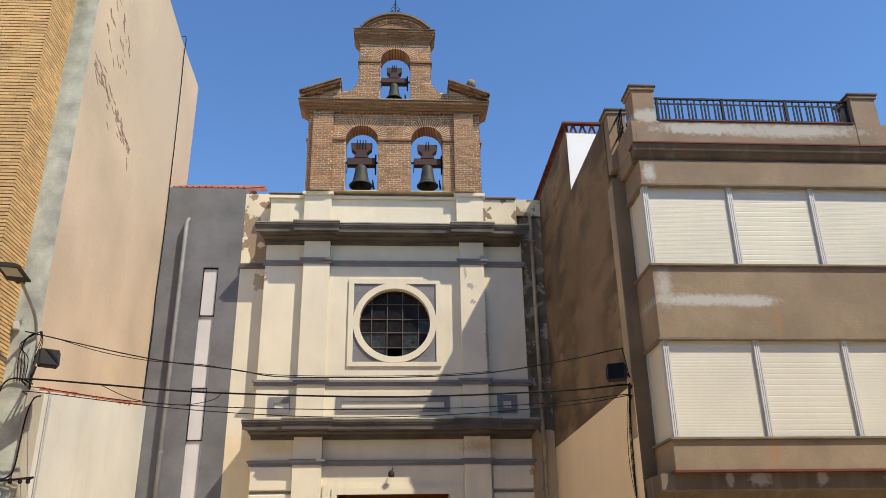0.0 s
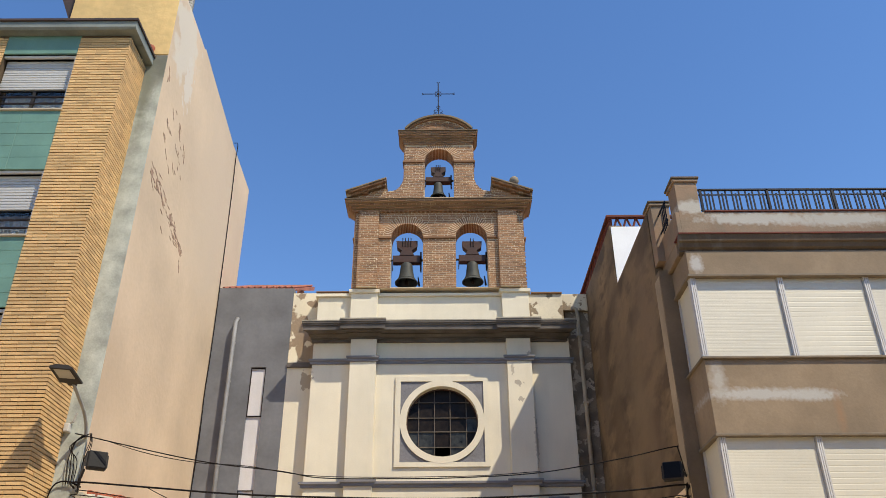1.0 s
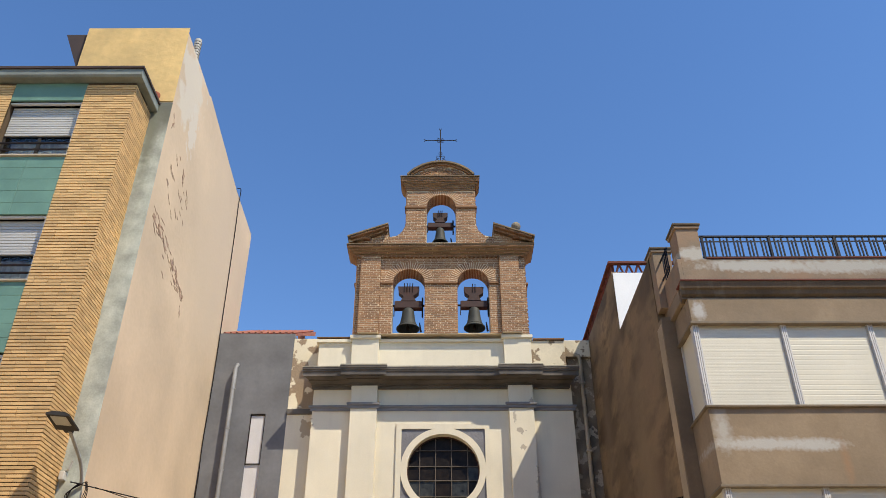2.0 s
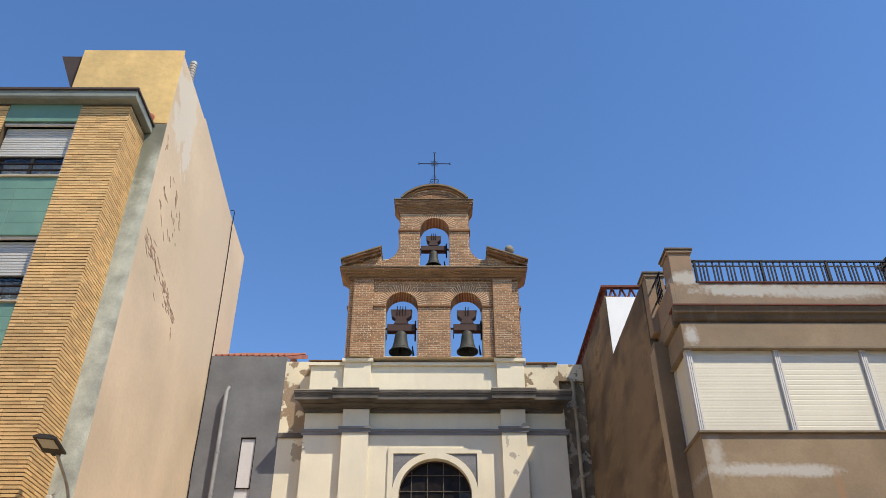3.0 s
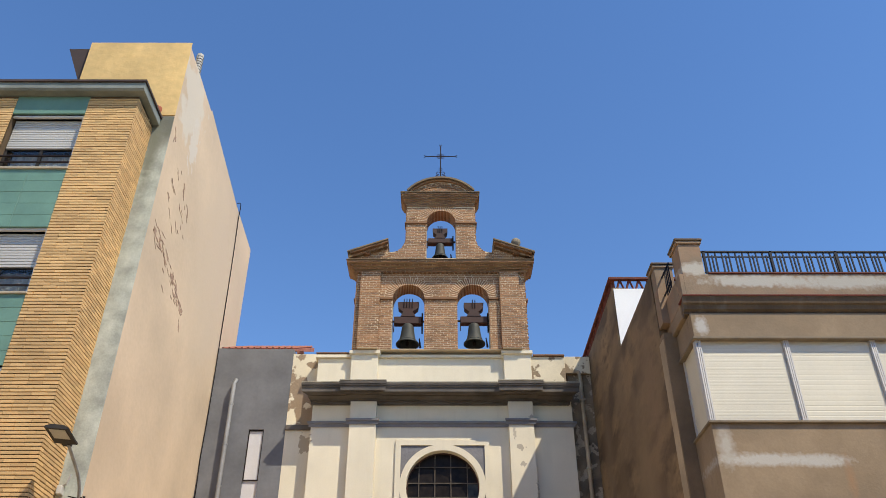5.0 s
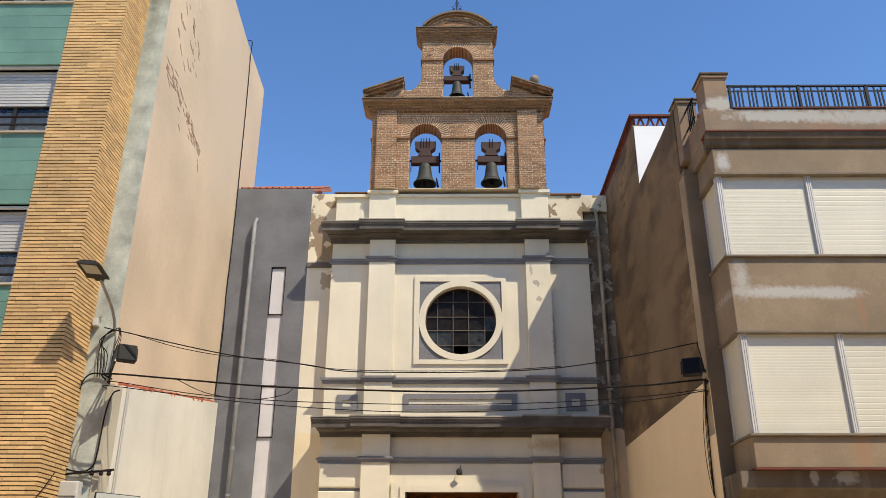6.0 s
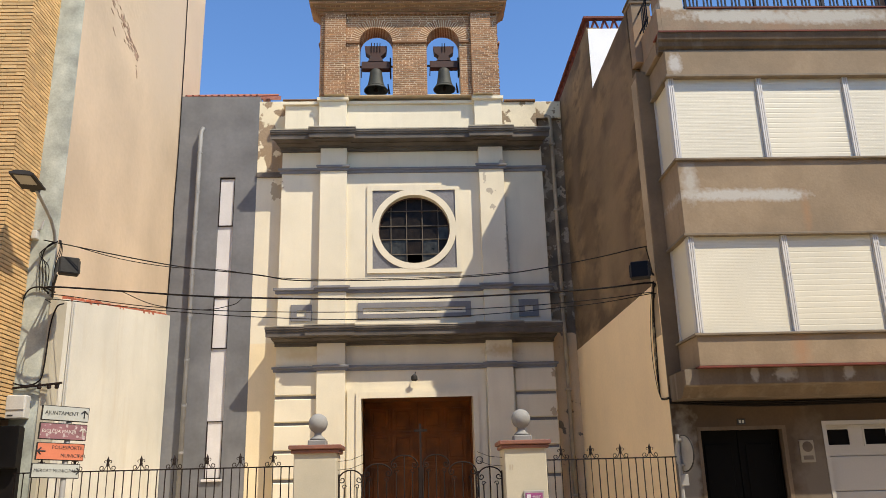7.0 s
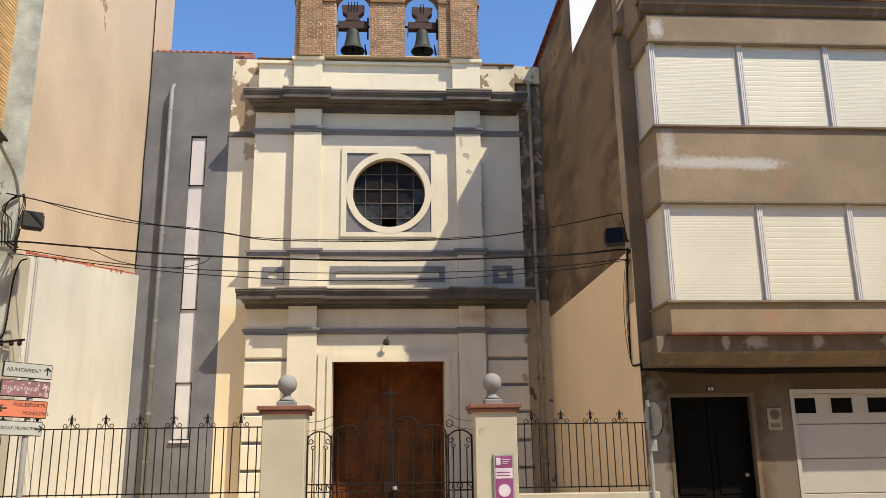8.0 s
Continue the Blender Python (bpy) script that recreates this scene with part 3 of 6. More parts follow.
for i in range(5):
    for j in range(5):
        x0, x1 = CIRC[0] + BX[i] + 0.012, CIRC[0] + BX[i + 1] - 0.012
        z0, z1 = CIRC[1] + BZ[j] + 0.012, CIRC[1] + BZ[j + 1] - 0.012
        near = math.hypot(min(abs(x0 - CIRC[0]), abs(x1 - CIRC[0])), min(abs(z0 - CIRC[1]), abs(z1 - CIRC[1])))
        if (i, j) in broken or near > 0.9:
            continue
        ta, tb = rnd.uniform(-0.008, 0.008), rnd.uniform(-0.008, 0.008)
        bm = bmesh.new()
        vs = [bm.verts.new(q) for q in ((x0, WY + 0.04 + ta, z0), (x1, WY + 0.04 - tb, z0), (x1, WY + 0.04 - ta, z1), (x0, WY + 0.04 + tb, z1))]
        bm.faces.new(vs[:3])
        bm.faces.new((vs[0], vs[2], vs[3]))
        ext = bmesh.ops.extrude_face_region(bm, geom=bm.faces[:])
        bmesh.ops.translate(bm, verts=[v for v in ext["geom"] if isinstance(v, bmesh.types.BMVert)], vec=(0, 0.005, 0))
        part("pane", bm, clean.get((i, j), DUSTY), rose)
# black block behind the facade, painting the unlit depth round the window
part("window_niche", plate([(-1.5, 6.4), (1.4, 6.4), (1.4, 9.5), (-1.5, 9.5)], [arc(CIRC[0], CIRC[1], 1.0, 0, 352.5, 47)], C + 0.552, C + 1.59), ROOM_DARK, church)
# portal
part("door_surround", plate([(-1.66, 0), (-1.33, 0), (-1.33, 3.83), (1.27, 3.83), (1.27, 0), (1.57, 0), (1.57, 4.02), (-1.66, 4.02)], [], C - 0.05, C + 0.02), CREAM, church)
part("door_frame", plate([(-1.45, 0), (-1.33, 0), (-1.33, 3.80), (1.27, 3.80), (1.27, 0), (1.39, 0), (1.39, 3.94), (-1.45, 3.94)], [], C - 0.09, C - 0.045), CREAM, church)
for side in (-1, 1):
    x0, x1 = (-1.33, -0.032) if side < 0 else (-0.028, 1.27)
    leaf = part("door_leaf", box(x0, x1, C + 1.30, C + 1.37, 0.05, 3.85, 0.006), WOOD, church, "panelled brown wooden door leaf")
    w = x1 - x0
    for a, b in ((0.10, 0.46), (0.54, 0.90)):
        for z0, z1 in ((0.3, 0.95), (1.05, 2.30), (2.40, 3.05), (3.15, 3.68)):
            p0, p1 = x0 + a * w, x0 + b * w
            part("door_panel", box(p0, p1, C + 1.275, C + 1.302, z0, z1, 0.018), WOOD, leaf)
            part("panel_field", box(p0 + 0.07, p1 - 0.07, C + 1.252, C + 1.277, z0 + 0.08, z1 - 0.08, 0.02), WOOD, leaf)
            if z1 - z0 > 0.6:
                mid, top = (p0 + p1) / 2, z1 - 0.10
                part("carved_head", plate([(mid - 0.12, top - 0.14)] + arc(mid, top - 0.12, 0.12, 180, 0, 12) + [(mid + 0.12, top - 0.14)], [], C + 1.235, C + 1.256), WOOD, leaf)
            part("panel_moulding", plate([(p0 - 0.035, z0 - 0.035), (p1 + 0.035, z0 - 0.035), (p1 + 0.035, z1 + 0.035), (p0 - 0.035, z1 + 0.035)],
                 [[(p0 + 0.01, z0 + 0.01), (p1 - 0.01, z0 + 0.01), (p1 - 0.01, z1 - 0.01), (p0 + 0.01, z1 - 0.01)]], C + 1.26, C + 1.302), WOOD, leaf)
part("reveal", box(-1.41, -1.333, C + 0.06, C + 1.4, 0.05, 3.83), WOOD, church, "wooden lining of the deep portal")
part("reveal", box(1.273, 1.35, C + 0.06, C + 1.4, 0.05, 3.83), WOOD, church, "wooden lining of the deep portal")
part("reveal", box(-1.41, 1.35, C + 0.06, C + 1.4, 3.833, 3.90), WOOD, church, "wooden lining of the deep portal")
part("door_step", box(-1.6, 1.5, C - 0.35, C + 1.4, 0.0, 0.05), STONE_BALL, church)

# ---- bell gable ----
Y = C - 0.25          # its front
BACK = Y + 0.52
gable = thing("bell_gable", (-0.09, C, 11.47), "brown brick bell gable with three arched openings", "bell gable")
OPEN = ((-0.965, 0.435, 11.47, 13.02), (0.79, 0.43, 11.47, 13.02), (-0.08, 0.42, 14.30, 15.56))      # middle, half width, sill, spring


def arch_loop(c, r, z0, z1):
    return [(c - r, z0), (c + r, z0)] + arc(c, z1, r, 0, 180, 20)


def half_width(z):
    """Left and right edge of the gable's body at a height."""
    if z < 14.25:
        return -2.42, 2.24
    if z < 15.02:
        f = 1 - math.sqrt(max(0.0, 1 - ((15.02 - z) / 0.55) ** 2)) if z > 14.50 else 1.0
        d = 0.52 * min(1.0, f)
        return -1.10 - d, 0.92 + d
    return -1.10, 0.92


steps = [14.25 + 0.05 * i for i in range(17)]
shoulder_l = [(half_width(z)[0] + 0.02, z) for z in steps]
shoulder_r = [(half_width(z)[1] - 0.02, z) for z in steps]
body = [(-2.40, 11.47), (2.22, 11.47), (2.22, 14.25)] + shoulder_r + [(0.90, 16.15), (-1.08, 16.15)] + shoulder_l[::-1] + [(-2.40, 14.25)]
holes = [[(c - r, z0 + 0.02)] + [(c + r, z0 + 0.02)] + arc(c, z1, r, 0, 180, 20) for c, r, z0, z1 in OPEN]
core = part("core", plate(body, holes, Y + 0.0035, BACK), MORTAR, gable, "pale mortar core of the gable")


def spans(z):
    """Solid stretches of the front at a height."""
    a, b = half_width(z)
    cuts = [(a, b)]
    for c, r, z0, z1 in OPEN:
        if z < z0 or z > z1 + r + 0.24:
            continue
        ring = r + (0.23 if z > z1 else 0.0)
        h = ring if z <= z1 else math.sqrt(max(0.0, ring ** 2 - (z - z1) ** 2))
        nxt = []
        for p, q in cuts:
            if c - h > p:
                nxt.append((p, min(q, c - h)))
            if c + h < q:
                nxt.append((max(p, c + h), q))
        cuts = [s for s in nxt if s[1] - s[0] > 0.03]
    return cuts


def brick_rows(bm, z0, z1, y, rng, spans_at, course=0.056, length=0.19, joint=0.0135, depth=0.06, jitter=0.0026):
    """Coursed bricks laid in broken bond over the given stretches, each a closed block of its own."""
    row = 0
    z = z0
    while z + course <= z1 + 1e-6:
        for a, b in spans_at(z + course / 2):
            x = a - (0.5 * length if row % 2 else 0.0) - rng.random() * 0.05
            while x < b:
                p, q = max(x, a), min(x + length - joint, b)
                if q - p > 0.03:
                    dy = rng.uniform(-jitter, jitter)
                    box(p, q, y + dy, y + depth, z, z + course - joint, 0, bm)
                x += length
        z += course
        row += 1
    return bm


rng = random.Random(11)
bm = bmesh.new()
brick_rows(bm, 11.48, 13.86, Y, rng, spans)
brick_rows(bm, 14.12, 16.12, Y, rng, spans)
part("brick", bm, BRICK, gable, kind="stuff")
bm = bmesh.new()
for x0, x1 in ((-2.29, -1.74), (1.52, 2.06)):
    brick_rows(bm, 11.48, 13.86, Y - 0.10, rng, lambda z, a=x0, b=x1: [(a, b)], depth=0.09)
part("brick_pilaster", bm, BRICK, gable, kind="stuff")
for x0, x1 in ((-2.28, -1.75), (1.53, 2.05)):
    part("pilaster_core", box(x0, x1, Y - 0.0965, Y + 0.01, 11.47, 13.81), MORTAR, gable)
bm = bmesh.new()
for c, r, z0, z1 in OPEN:
    n = 29
    for i in range(n):
        a0, a1 = math.pi * i / n + 0.014, math.pi * (i + 1) / n - 0.022
        vs = []
        dy = rng.uniform(-0.0015, 0.0015)
        for yy in (Y + dy, BACK + 0.004):
            for rr, aa in ((r - 0.006, a0), (r + 0.22, a0), (r + 0.22, a1), (r - 0.006, a1)):
                vs.append(bm.verts.new((c + rr * math.cos(aa), yy, z1 + rr * math.sin(aa))))
        for q in ((0, 1, 2, 3), (7, 6, 5, 4), (0, 4, 5, 1), (1, 5, 6, 2), (2, 6, 7, 3), (3, 7, 4, 0)):
            bm.faces.new([vs[k] for k in q])
part("arch_brick", bm, BRICK, gable, "radiating arch bricks", kind="stuff")
# imposts, cornices
for x0, x1, z in ((-1.74, -1.40, 13.02), (-0.53, 0.36, 13.02), (1.22, 1.49, 13.02), (-1.13, -0.50, 15.54), (0.34, 0.95, 15.54)):
    part("impost", box(x0, x1, Y - 0.045, Y + 0.3, z - 0.05, z + 0.01, 0.006), BRICK_DARK, gable)
for side in (-2.46, 2.24):
    part("impost", box(side, side + 0.05, Y + 0.02, BACK, 12.97, 13.03, 0.006), BRICK_DARK, gable)


def brick_cornice(z0, steps, x0, x1, name):
    """A cornice of stepped brick courses; steps: how far each course stands out, from the bottom up."""
    for k, out in enumerate(steps):
        z = z0 + k * 0.062
        bm, core_bm = bmesh.new(), bmesh.new()
        brick_rows(bm, z, z + 0.062, Y - out, rng, lambda q, o=out: [(x0 - o * 0.88, x1 + o * 0.8)], depth=out + 0.12, length=0.25 if k % 2 else 0.13, jitter=0.006)
        box(x0 - out * 0.88 + 0.012, x1 + out * 0.8 - 0.012, Y - out + 0.008, BACK + out * 0.4, z - 0.002, z + 0.06, 0, core_bm)
        course = part(name, core_bm, DULL_MORTAR, gable, "stepped brick cornice course")
        part("cornice_brick", bm, BRICK_DARK, course, kind="stuff")
    zt = z0 + len(steps) * 0.062
    part("cornice_tile", box(x0 - steps[-1] * 0.93, x1 + steps[-1] * 0.85, Y - steps[-1] - 0.03, BACK + 0.1, zt, zt + 0.03, 0.008), GABLE_TOP, gable)


brick_cornice(13.83, (0.05, 0.11, 0.19, 0.28), -2.44, 2.26, "cornice_course")
brick_cornice(16.12, (0.03, 0.05, 0.08, 0.13, 0.17, 0.20), -1.09, 0.88, "cornice_course")
# dentil course under the main cornice
bm = bmesh.new()
for i in range(38):
    x = -2.40 + i * 0.123
    box(x, x + 0.06, Y - 0.075, Y + 0.02, 13.80, 13.86, 0, bm)
part("dentil", bm, BRICK_DARK, gable, kind="stuff")
# curved top
top = arc(-0.09, 15.83, 1.20, 42, 138, 24)
part("segment_pediment", plate([(top[-1][0], 16.50), (top[0][0], 16.50)] + top, [], Y - 0.05, BACK), MORTAR, gable, "segmental brick top")
bm = bmesh.new()
brick_rows(bm, 16.52, 16.98, Y - 0.06, rng, lambda z: [(-0.09 - math.sqrt(max(0.01, 1.16 ** 2 - (z + 0.03 - 15.83) ** 2)), -0.09 + math.sqrt(max(0.01, 1.16 ** 2 - (z + 0.03 - 15.83) ** 2)))])
part("segment_brick", bm, BRICK, gable, kind="stuff")
for r0, r1, out, stuff in ((1.215, 1.27, 0.20, GABLE_TOP), (1.16, 1.212, 0.12, BRICK_DARK), (0.98, 1.01, 0.075, BRICK_DARK)):
    a0 = 38.5 if r0 > 1.1 else 44.0
    outer, inner = arc(-0.09, 15.83, r1, a0, 180 - a0, 24), arc(-0.09, 15.83, r0, a0, 180 - a0, 24)
    part("segment_moulding", plate(outer + inner[::-1], [], Y - out, BACK + 0.05), stuff, gable)
part("cross_base", lathe([(0.10, 0), (0.10, 0.05), (0.05, 0.09), (0.03, 0.14)], (-0.10, Y + 0.2, 17.09), 12), STONE_BALL, gable)
# broken pediment halves
for s, x_out, x_in in ((-1, -2.60, -1.58), (1, 2.44, 1.40)):
    tri = [(x_out, 14.115), (x_in, 14.115), (x_in, 14.615), (x_out, 14.235)]
    half = part("half_pediment", plate(tri, [], Y - 0.10, BACK), MORTAR, gable, "broken pediment half of brick")
    bm = bmesh.new()
    brick_rows(bm, 14.125, 14.615, Y - 0.1035, rng, lambda z, o=x_out, i=x_in: [tuple(sorted((o + (i - o) * min(1.0, max(0.0, (z - 14.215) / 0.40)), i)))])
    part("pediment_brick", bm, BRICK, half, kind="stuff")
    slab = [(x_out - s * -0.06, 14.175), (x_in, 14.575), (x_in, 14.715), (x_out - s * -0.06, 14.295)]
    rake = part("raking_cornice", plate(slab, [], Y - 0.225, BACK + 0.03), DULL_MORTAR, gable)
    bm = bmesh.new()
    for row, (lo, hi, out) in enumerate(((0.0, 0.062, 0.23), (0.068, 0.128, 0.34))):
        n = 9
        for k in range(n):
            f0, f1 = (k + 0.5 * row) / n, min(1.0, (k + 0.94 + 0.5 * row) / n)
            xa, xb = (slab[0][0] + (x_in - slab[0][0]) * f for f in (f0, f1))
            za, zb = (14.175 + 0.40 * f for f in (f0, f1))
            plate([(xa, za + lo), (xb, zb + lo), (xb, zb + hi), (xa, za + hi)], [], Y - out + rng.uniform(-0.008, 0.008), BACK + 0.02, bm)
    part("raking_brick", bm, BRICK_DARK, rake, kind="stuff")
    part("raking_top", plate([(x_out + s * 0.08, 14.295), (x_in - s * 0.02, 14.720), (x_in - s * 0.02, 14.760), (x_out + s * 0.08, 14.335)], [], Y - 0.37, BACK + 0.05), GABLE_TOP, gable)
part("finial_stub", box(-2.34, -2.06, Y - 0.20, Y + 0.08, 14.325, 14.575, 0.012), BRICK_DARK, gable)
part("finial_stub", box(1.92, 2.18, Y - 0.20, Y + 0.06, 14.325, 14.595, 0.012), BRICK_DARK, gable)
part("finial_ball", lathe([(0.07, 0.0), (0.05, 0.05), (0.08, 0.08), (0.125, 0.15), (0.135, 0.21), (0.12, 0.28), (0.07, 0.33), (0.02, 0.345)], (2.04, Y - 0.07, 14.590), 16), WORN_STONE, gable, "grey stone ball", smooth=True)

# ---- cross ----
cx, cy = -0.10, Y + 0.2
cross = thing("roof_cross", (cx, cy, 17.22), "dark wrought-iron cross with scrolls on the bell gable", "cross")
part("upright", tube([(cx, cy, 17.18), (cx, cy, 18.62)], 0.016), IRON, cross)
part("arm", tube([(cx - 0.47, cy, 18.20), (cx + 0.47, cy, 18.20)], 0.014), IRON, cross)
for s in (-1, 1):
    part("tip", tube([(cx + s * 0.50, cy, 18.24), (cx + s * 0.45, cy, 18.20), (cx + s * 0.50, cy, 18.16)], 0.012), IRON, cross)
    part("scroll", tube(curl(cx + s * 0.075, 17.52, 0.075, 0.03, 180 if s > 0 else 0, -160 if s > 0 else 340, cy), 0.009), IRON, cross)
    part("scroll", tube(curl(cx + s * 0.09, 17.40, 0.09, 0.04, 180 if s > 0 else 0, 520 if s > 0 else -340, cy), 0.009), IRON, cross)
    for t in (-1, 1):
        part("ray", tube([(cx, cy, 18.20), (cx + s * 0.09, cy, 18.20 + t * 0.09)], 0.008), IRON, cross)
part("tip", tube([(cx - 0.04, cy, 18.67), (cx, cy, 18.61), (cx + 0.04, cy, 18.67)], 0.012), IRON, cross)
part("ring", tube(curl(cx, 18.20, 0.095, 0.095, 0, 345, cy, 20), 0.008, closed=True), IRON, cross)
part("ring", tube(curl(cx, 17.68, 0.05, 0.05, 0, 345, cy, 16), 0.008, closed=True), IRON, cross)


# ---- bells ----
def make_bell(x, half, z, r, h, y, pins, label):
    """A bell with its mouth at z, under a stepped wooden yoke that reaches from jamb to jamb."""
    b = thing("bell", (x, y, z), label, "bell", "bells of the gable")
    prof = [(r, 0.0), (r * 1.0, 0.03), (r * 0.86, 0.10 * h), (r * 0.72, 0.24 * h), (r * 0.62, 0.45 * h), (r * 0.55, 0.72 * h), (r * 0.50, 0.90 * h), (r * 0.36, 0.98 * h), (r * 0.10, h)]
    inner = [(r * 0.46, 0.88 * h), (r * 0.56, 0.5 * h), (r * 0.68, 0.24 * h), (r * 0.93, 0.02)]
    bm = bmesh.new()
    n = 28
    rings = [[bm.verts.new((x + q * math.cos(2 * math.pi * k / n), y + q * math.sin(2 * math.pi * k / n), z + u)) for k in range(n)] for q, u in inner + prof]
    for a, c in zip(rings, rings[1:]):
        for k in range(n):
            bm.faces.new((a[k], a[(k + 1) % n], c[(k + 1) % n], c[k]))
    bm.faces.new(rings[0])
    bm.faces.new(rings[-1])
    part("bell_body", bm, BRONZE, b, "dull green-brown bronze bell", smooth=True)
    part("rim_band", tube([(x + r * 0.80 * math.cos(a), y + r * 0.80 * math.sin(a), z + 0.16 * h) for a in [2 * math.pi * k / 28 for k in range(28)]], 0.008, 5, closed=True), BRONZE, b)
    part("clapper", lathe([(0.015, 0.5 * h), (0.015, 0.1), (0.045, 0.05), (0.05, 0.0), (0.03, -0.05)][::-1], (x, y, z + 0.02), 10), IRON, b)
    t = z + h
    s = r / 0.31
    part("yoke_beam", box(x - half * 0.86, x + half * 0.86, y - 0.10, y + 0.10, t - 0.02, t + 0.20 * s, 0.015), YOKE, b)
    part("yoke_neck", plate([(x - 0.20 * s, t + 0.20 * s), (x + 0.20 * s, t + 0.20 * s), (x + 0.13 * s, t + 0.34 * s), (x + 0.27 * s, t + 0.46 * s), (x + 0.29 * s, t + 0.64 * s),
                         (x - 0.29 * s, t + 0.64 * s), (x - 0.27 * s, t + 0.46 * s), (x - 0.13 * s, t + 0.34 * s)], [], y - 0.11, y + 0.11), YOKE, b, "stepped dark wooden counterweight")
    for i in range(pins):
        px = x + (i - (pins - 1) / 2) * 0.075 * s
        part("bolt", tube([(px, y - 0.118, t + 0.46 * s), (px, y - 0.118, t + 0.73 * s)], 0.012), IRON, b)
    for e in (-1, 1):
        part("axle", tube([(x + e * half * 0.8, y, t + 0.09 * s), (x + e * (half + 0.02), y, t + 0.09 * s)], 0.03, 8), IRON, b)
    part("wheel_bar", box(x + half * 0.84, x + half * 0.93, y - 0.06, y + 0.06, t - 0.25 * s, t + 0.32 * s), IRON, b)
    part("lever", tube([(x - half * 0.85, y - 0.08, t + 0.05), (x - half * 0.87, y - 0.10, t - 0.28 * s)], 0.012), IRON, b)
    part("hammer", tube([(x + half * 0.80, y - 0.05, z - 0.10), (x + half * 0.72, y - 0.05, z + 0.28 * h)], [0.03, 0.014]), IRON, b)


make_bell(-0.975, 0.435, 11.72, 0.31, 0.62, C, 4, "large bronze bell under a dark wooden yoke")
make_bell(0.81, 0.43, 11.74, 0.29, 0.62, C, 2, "bronze bell under a dark wooden yoke")
make_bell(-0.11, 0.42, 14.44, 0.23, 0.52, C, 3, "small bronze bell in the top arch")

# ---- grey house beside the church, set back from it ----
G = C + 0.30
grey = thing("grey_house", (-5.0, G, 0), "plain grey painted house front with a narrow pale window strip", "house")
part("wall", plate([(-6.09, 0), (-4.026, 0), (-4.026, 11.75), (-6.09, 11.77)], [[(-4.956, 2.085), (-4.57, 2.085), (-4.57, 9.487), (-4.956, 9.487)]], G, G + 0.35), GREY_WALL, grey)
part("window_strip", box(-4.976, -4.55, G + 0.07, G + 0.30, 2.0, 9.56), SLIT, grey, "pale recessed strip with narrow windows")
for z0, z1 in ((8.187, 9.477), (5.10, 6.37), (2.095, 3.394)):
    win = part("slit_window", plate([(-4.956, z0), (-4.57, z0), (-4.57, z1), (-4.956, z1)], [[(-4.932, z0 + 0.022), (-4.594, z0 + 0.022), (-4.594, z1 - 0.022), (-4.932, z1 - 0.022)]], G + 0.03, G + 0.068), IRON, grey, "narrow window with a thin dark frame")
    part("pane", box(-4.932, -4.594, G + 0.055, G + 0.066, z0 + 0.022, z1 - 0.022), SLIT, win, "frosted pale pane")
part("sill", box(-5.0, -4.53, G - 0.06, G + 0.1, 2.03, 2.085, 0.006), SLIT, grey)
pipe = part("downpipe", tube([(-5.46, G - 0.16, 0.0), (-5.46, G - 0.16, 10.69), (-5.44, G - 0.11, 10.80), (-5.44, G + 0.05, 10.86)], 0.055, 10), PIPE_GREY, grey, "grey rain pipe", smooth=True)
for i in range(9):
    z = 1.6 + i * 1.06
    part("pipe_joint", tube([(-5.46, G - 0.16, z), (-5.46, G - 0.16, z + 0.05)], 0.064, 10), PIPE_GREY, pipe)
    part("pipe_clip", box(-5.486, -5.434, G - 0.13, G + 0.004, z + 0.07, z + 0.10, 0.004), STEEL, pipe)
part("roof", along_x([(G + 0.12, 11.75), (G + 0.12, 11.81), (G + 3.2, 13.40), (G + 3.2, 13.26)], -5.95, -4.04), ROOF_RED, grey, "red clay tile roof edge")
bm = bmesh.new()
for i in range(12):
    x = -5.97 + i * 0.168
    tube([(x, G + 0.08, 11.82), (x, G + 3.1, 13.39)], 0.036, 6, bm)
part("roof_tile", bm, ROOF_RED, grey, kind="stuff")
part("gable_edge", box(-4.04, -3.86, G + 0.45, G + 2.8, 11.34, 11.92), ROOF_RED, grey, "red clay roof end")

# ---- right-hand apartment house ----
F = 12.95
R = 3.85
FRONT = 12.06
flats = thing("apartment_house", (6.2, F, 0), "brown rendered apartment house with glazed and shuttered galleries", "house")
part("side_wall", box(R, R + 0.3, F + 0.25, 16.25, 0, 9.95), BROWN_RENDER, flats, "bare brown side wall")
part("side_wall", box(R, R + 0.3, 16.25, C + 8, 0, 11.50), BROWN_RENDER, flats, "bare brown side wall of the higher rear part")
part("painted_lower_wall", box(R - 0.006, R, F + 0.02, C + 0.198, 0, 4.86), PAINTED_SIDE, flats, "cream painted lower part of the side wall")
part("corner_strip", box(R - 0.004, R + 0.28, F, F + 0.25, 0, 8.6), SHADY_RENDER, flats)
part("corner_patch", box(R - 0.010, R - 0.004, F + 0.05, F + 0.34, 4.0, 8.5), CORNER_RENDER, flats, "paler worn render beside the house corner")
part("rear_roof", box(R + 0.3, 8.8, 16.46, C + 8, 11.0, 11.2), SLAB, flats)
part("rear_white_wall", box(R + 0.03, 8.0, 16.225, 16.249, 8.8, 11.46), WHITE, flats, "white rear wall of the roof terrace")
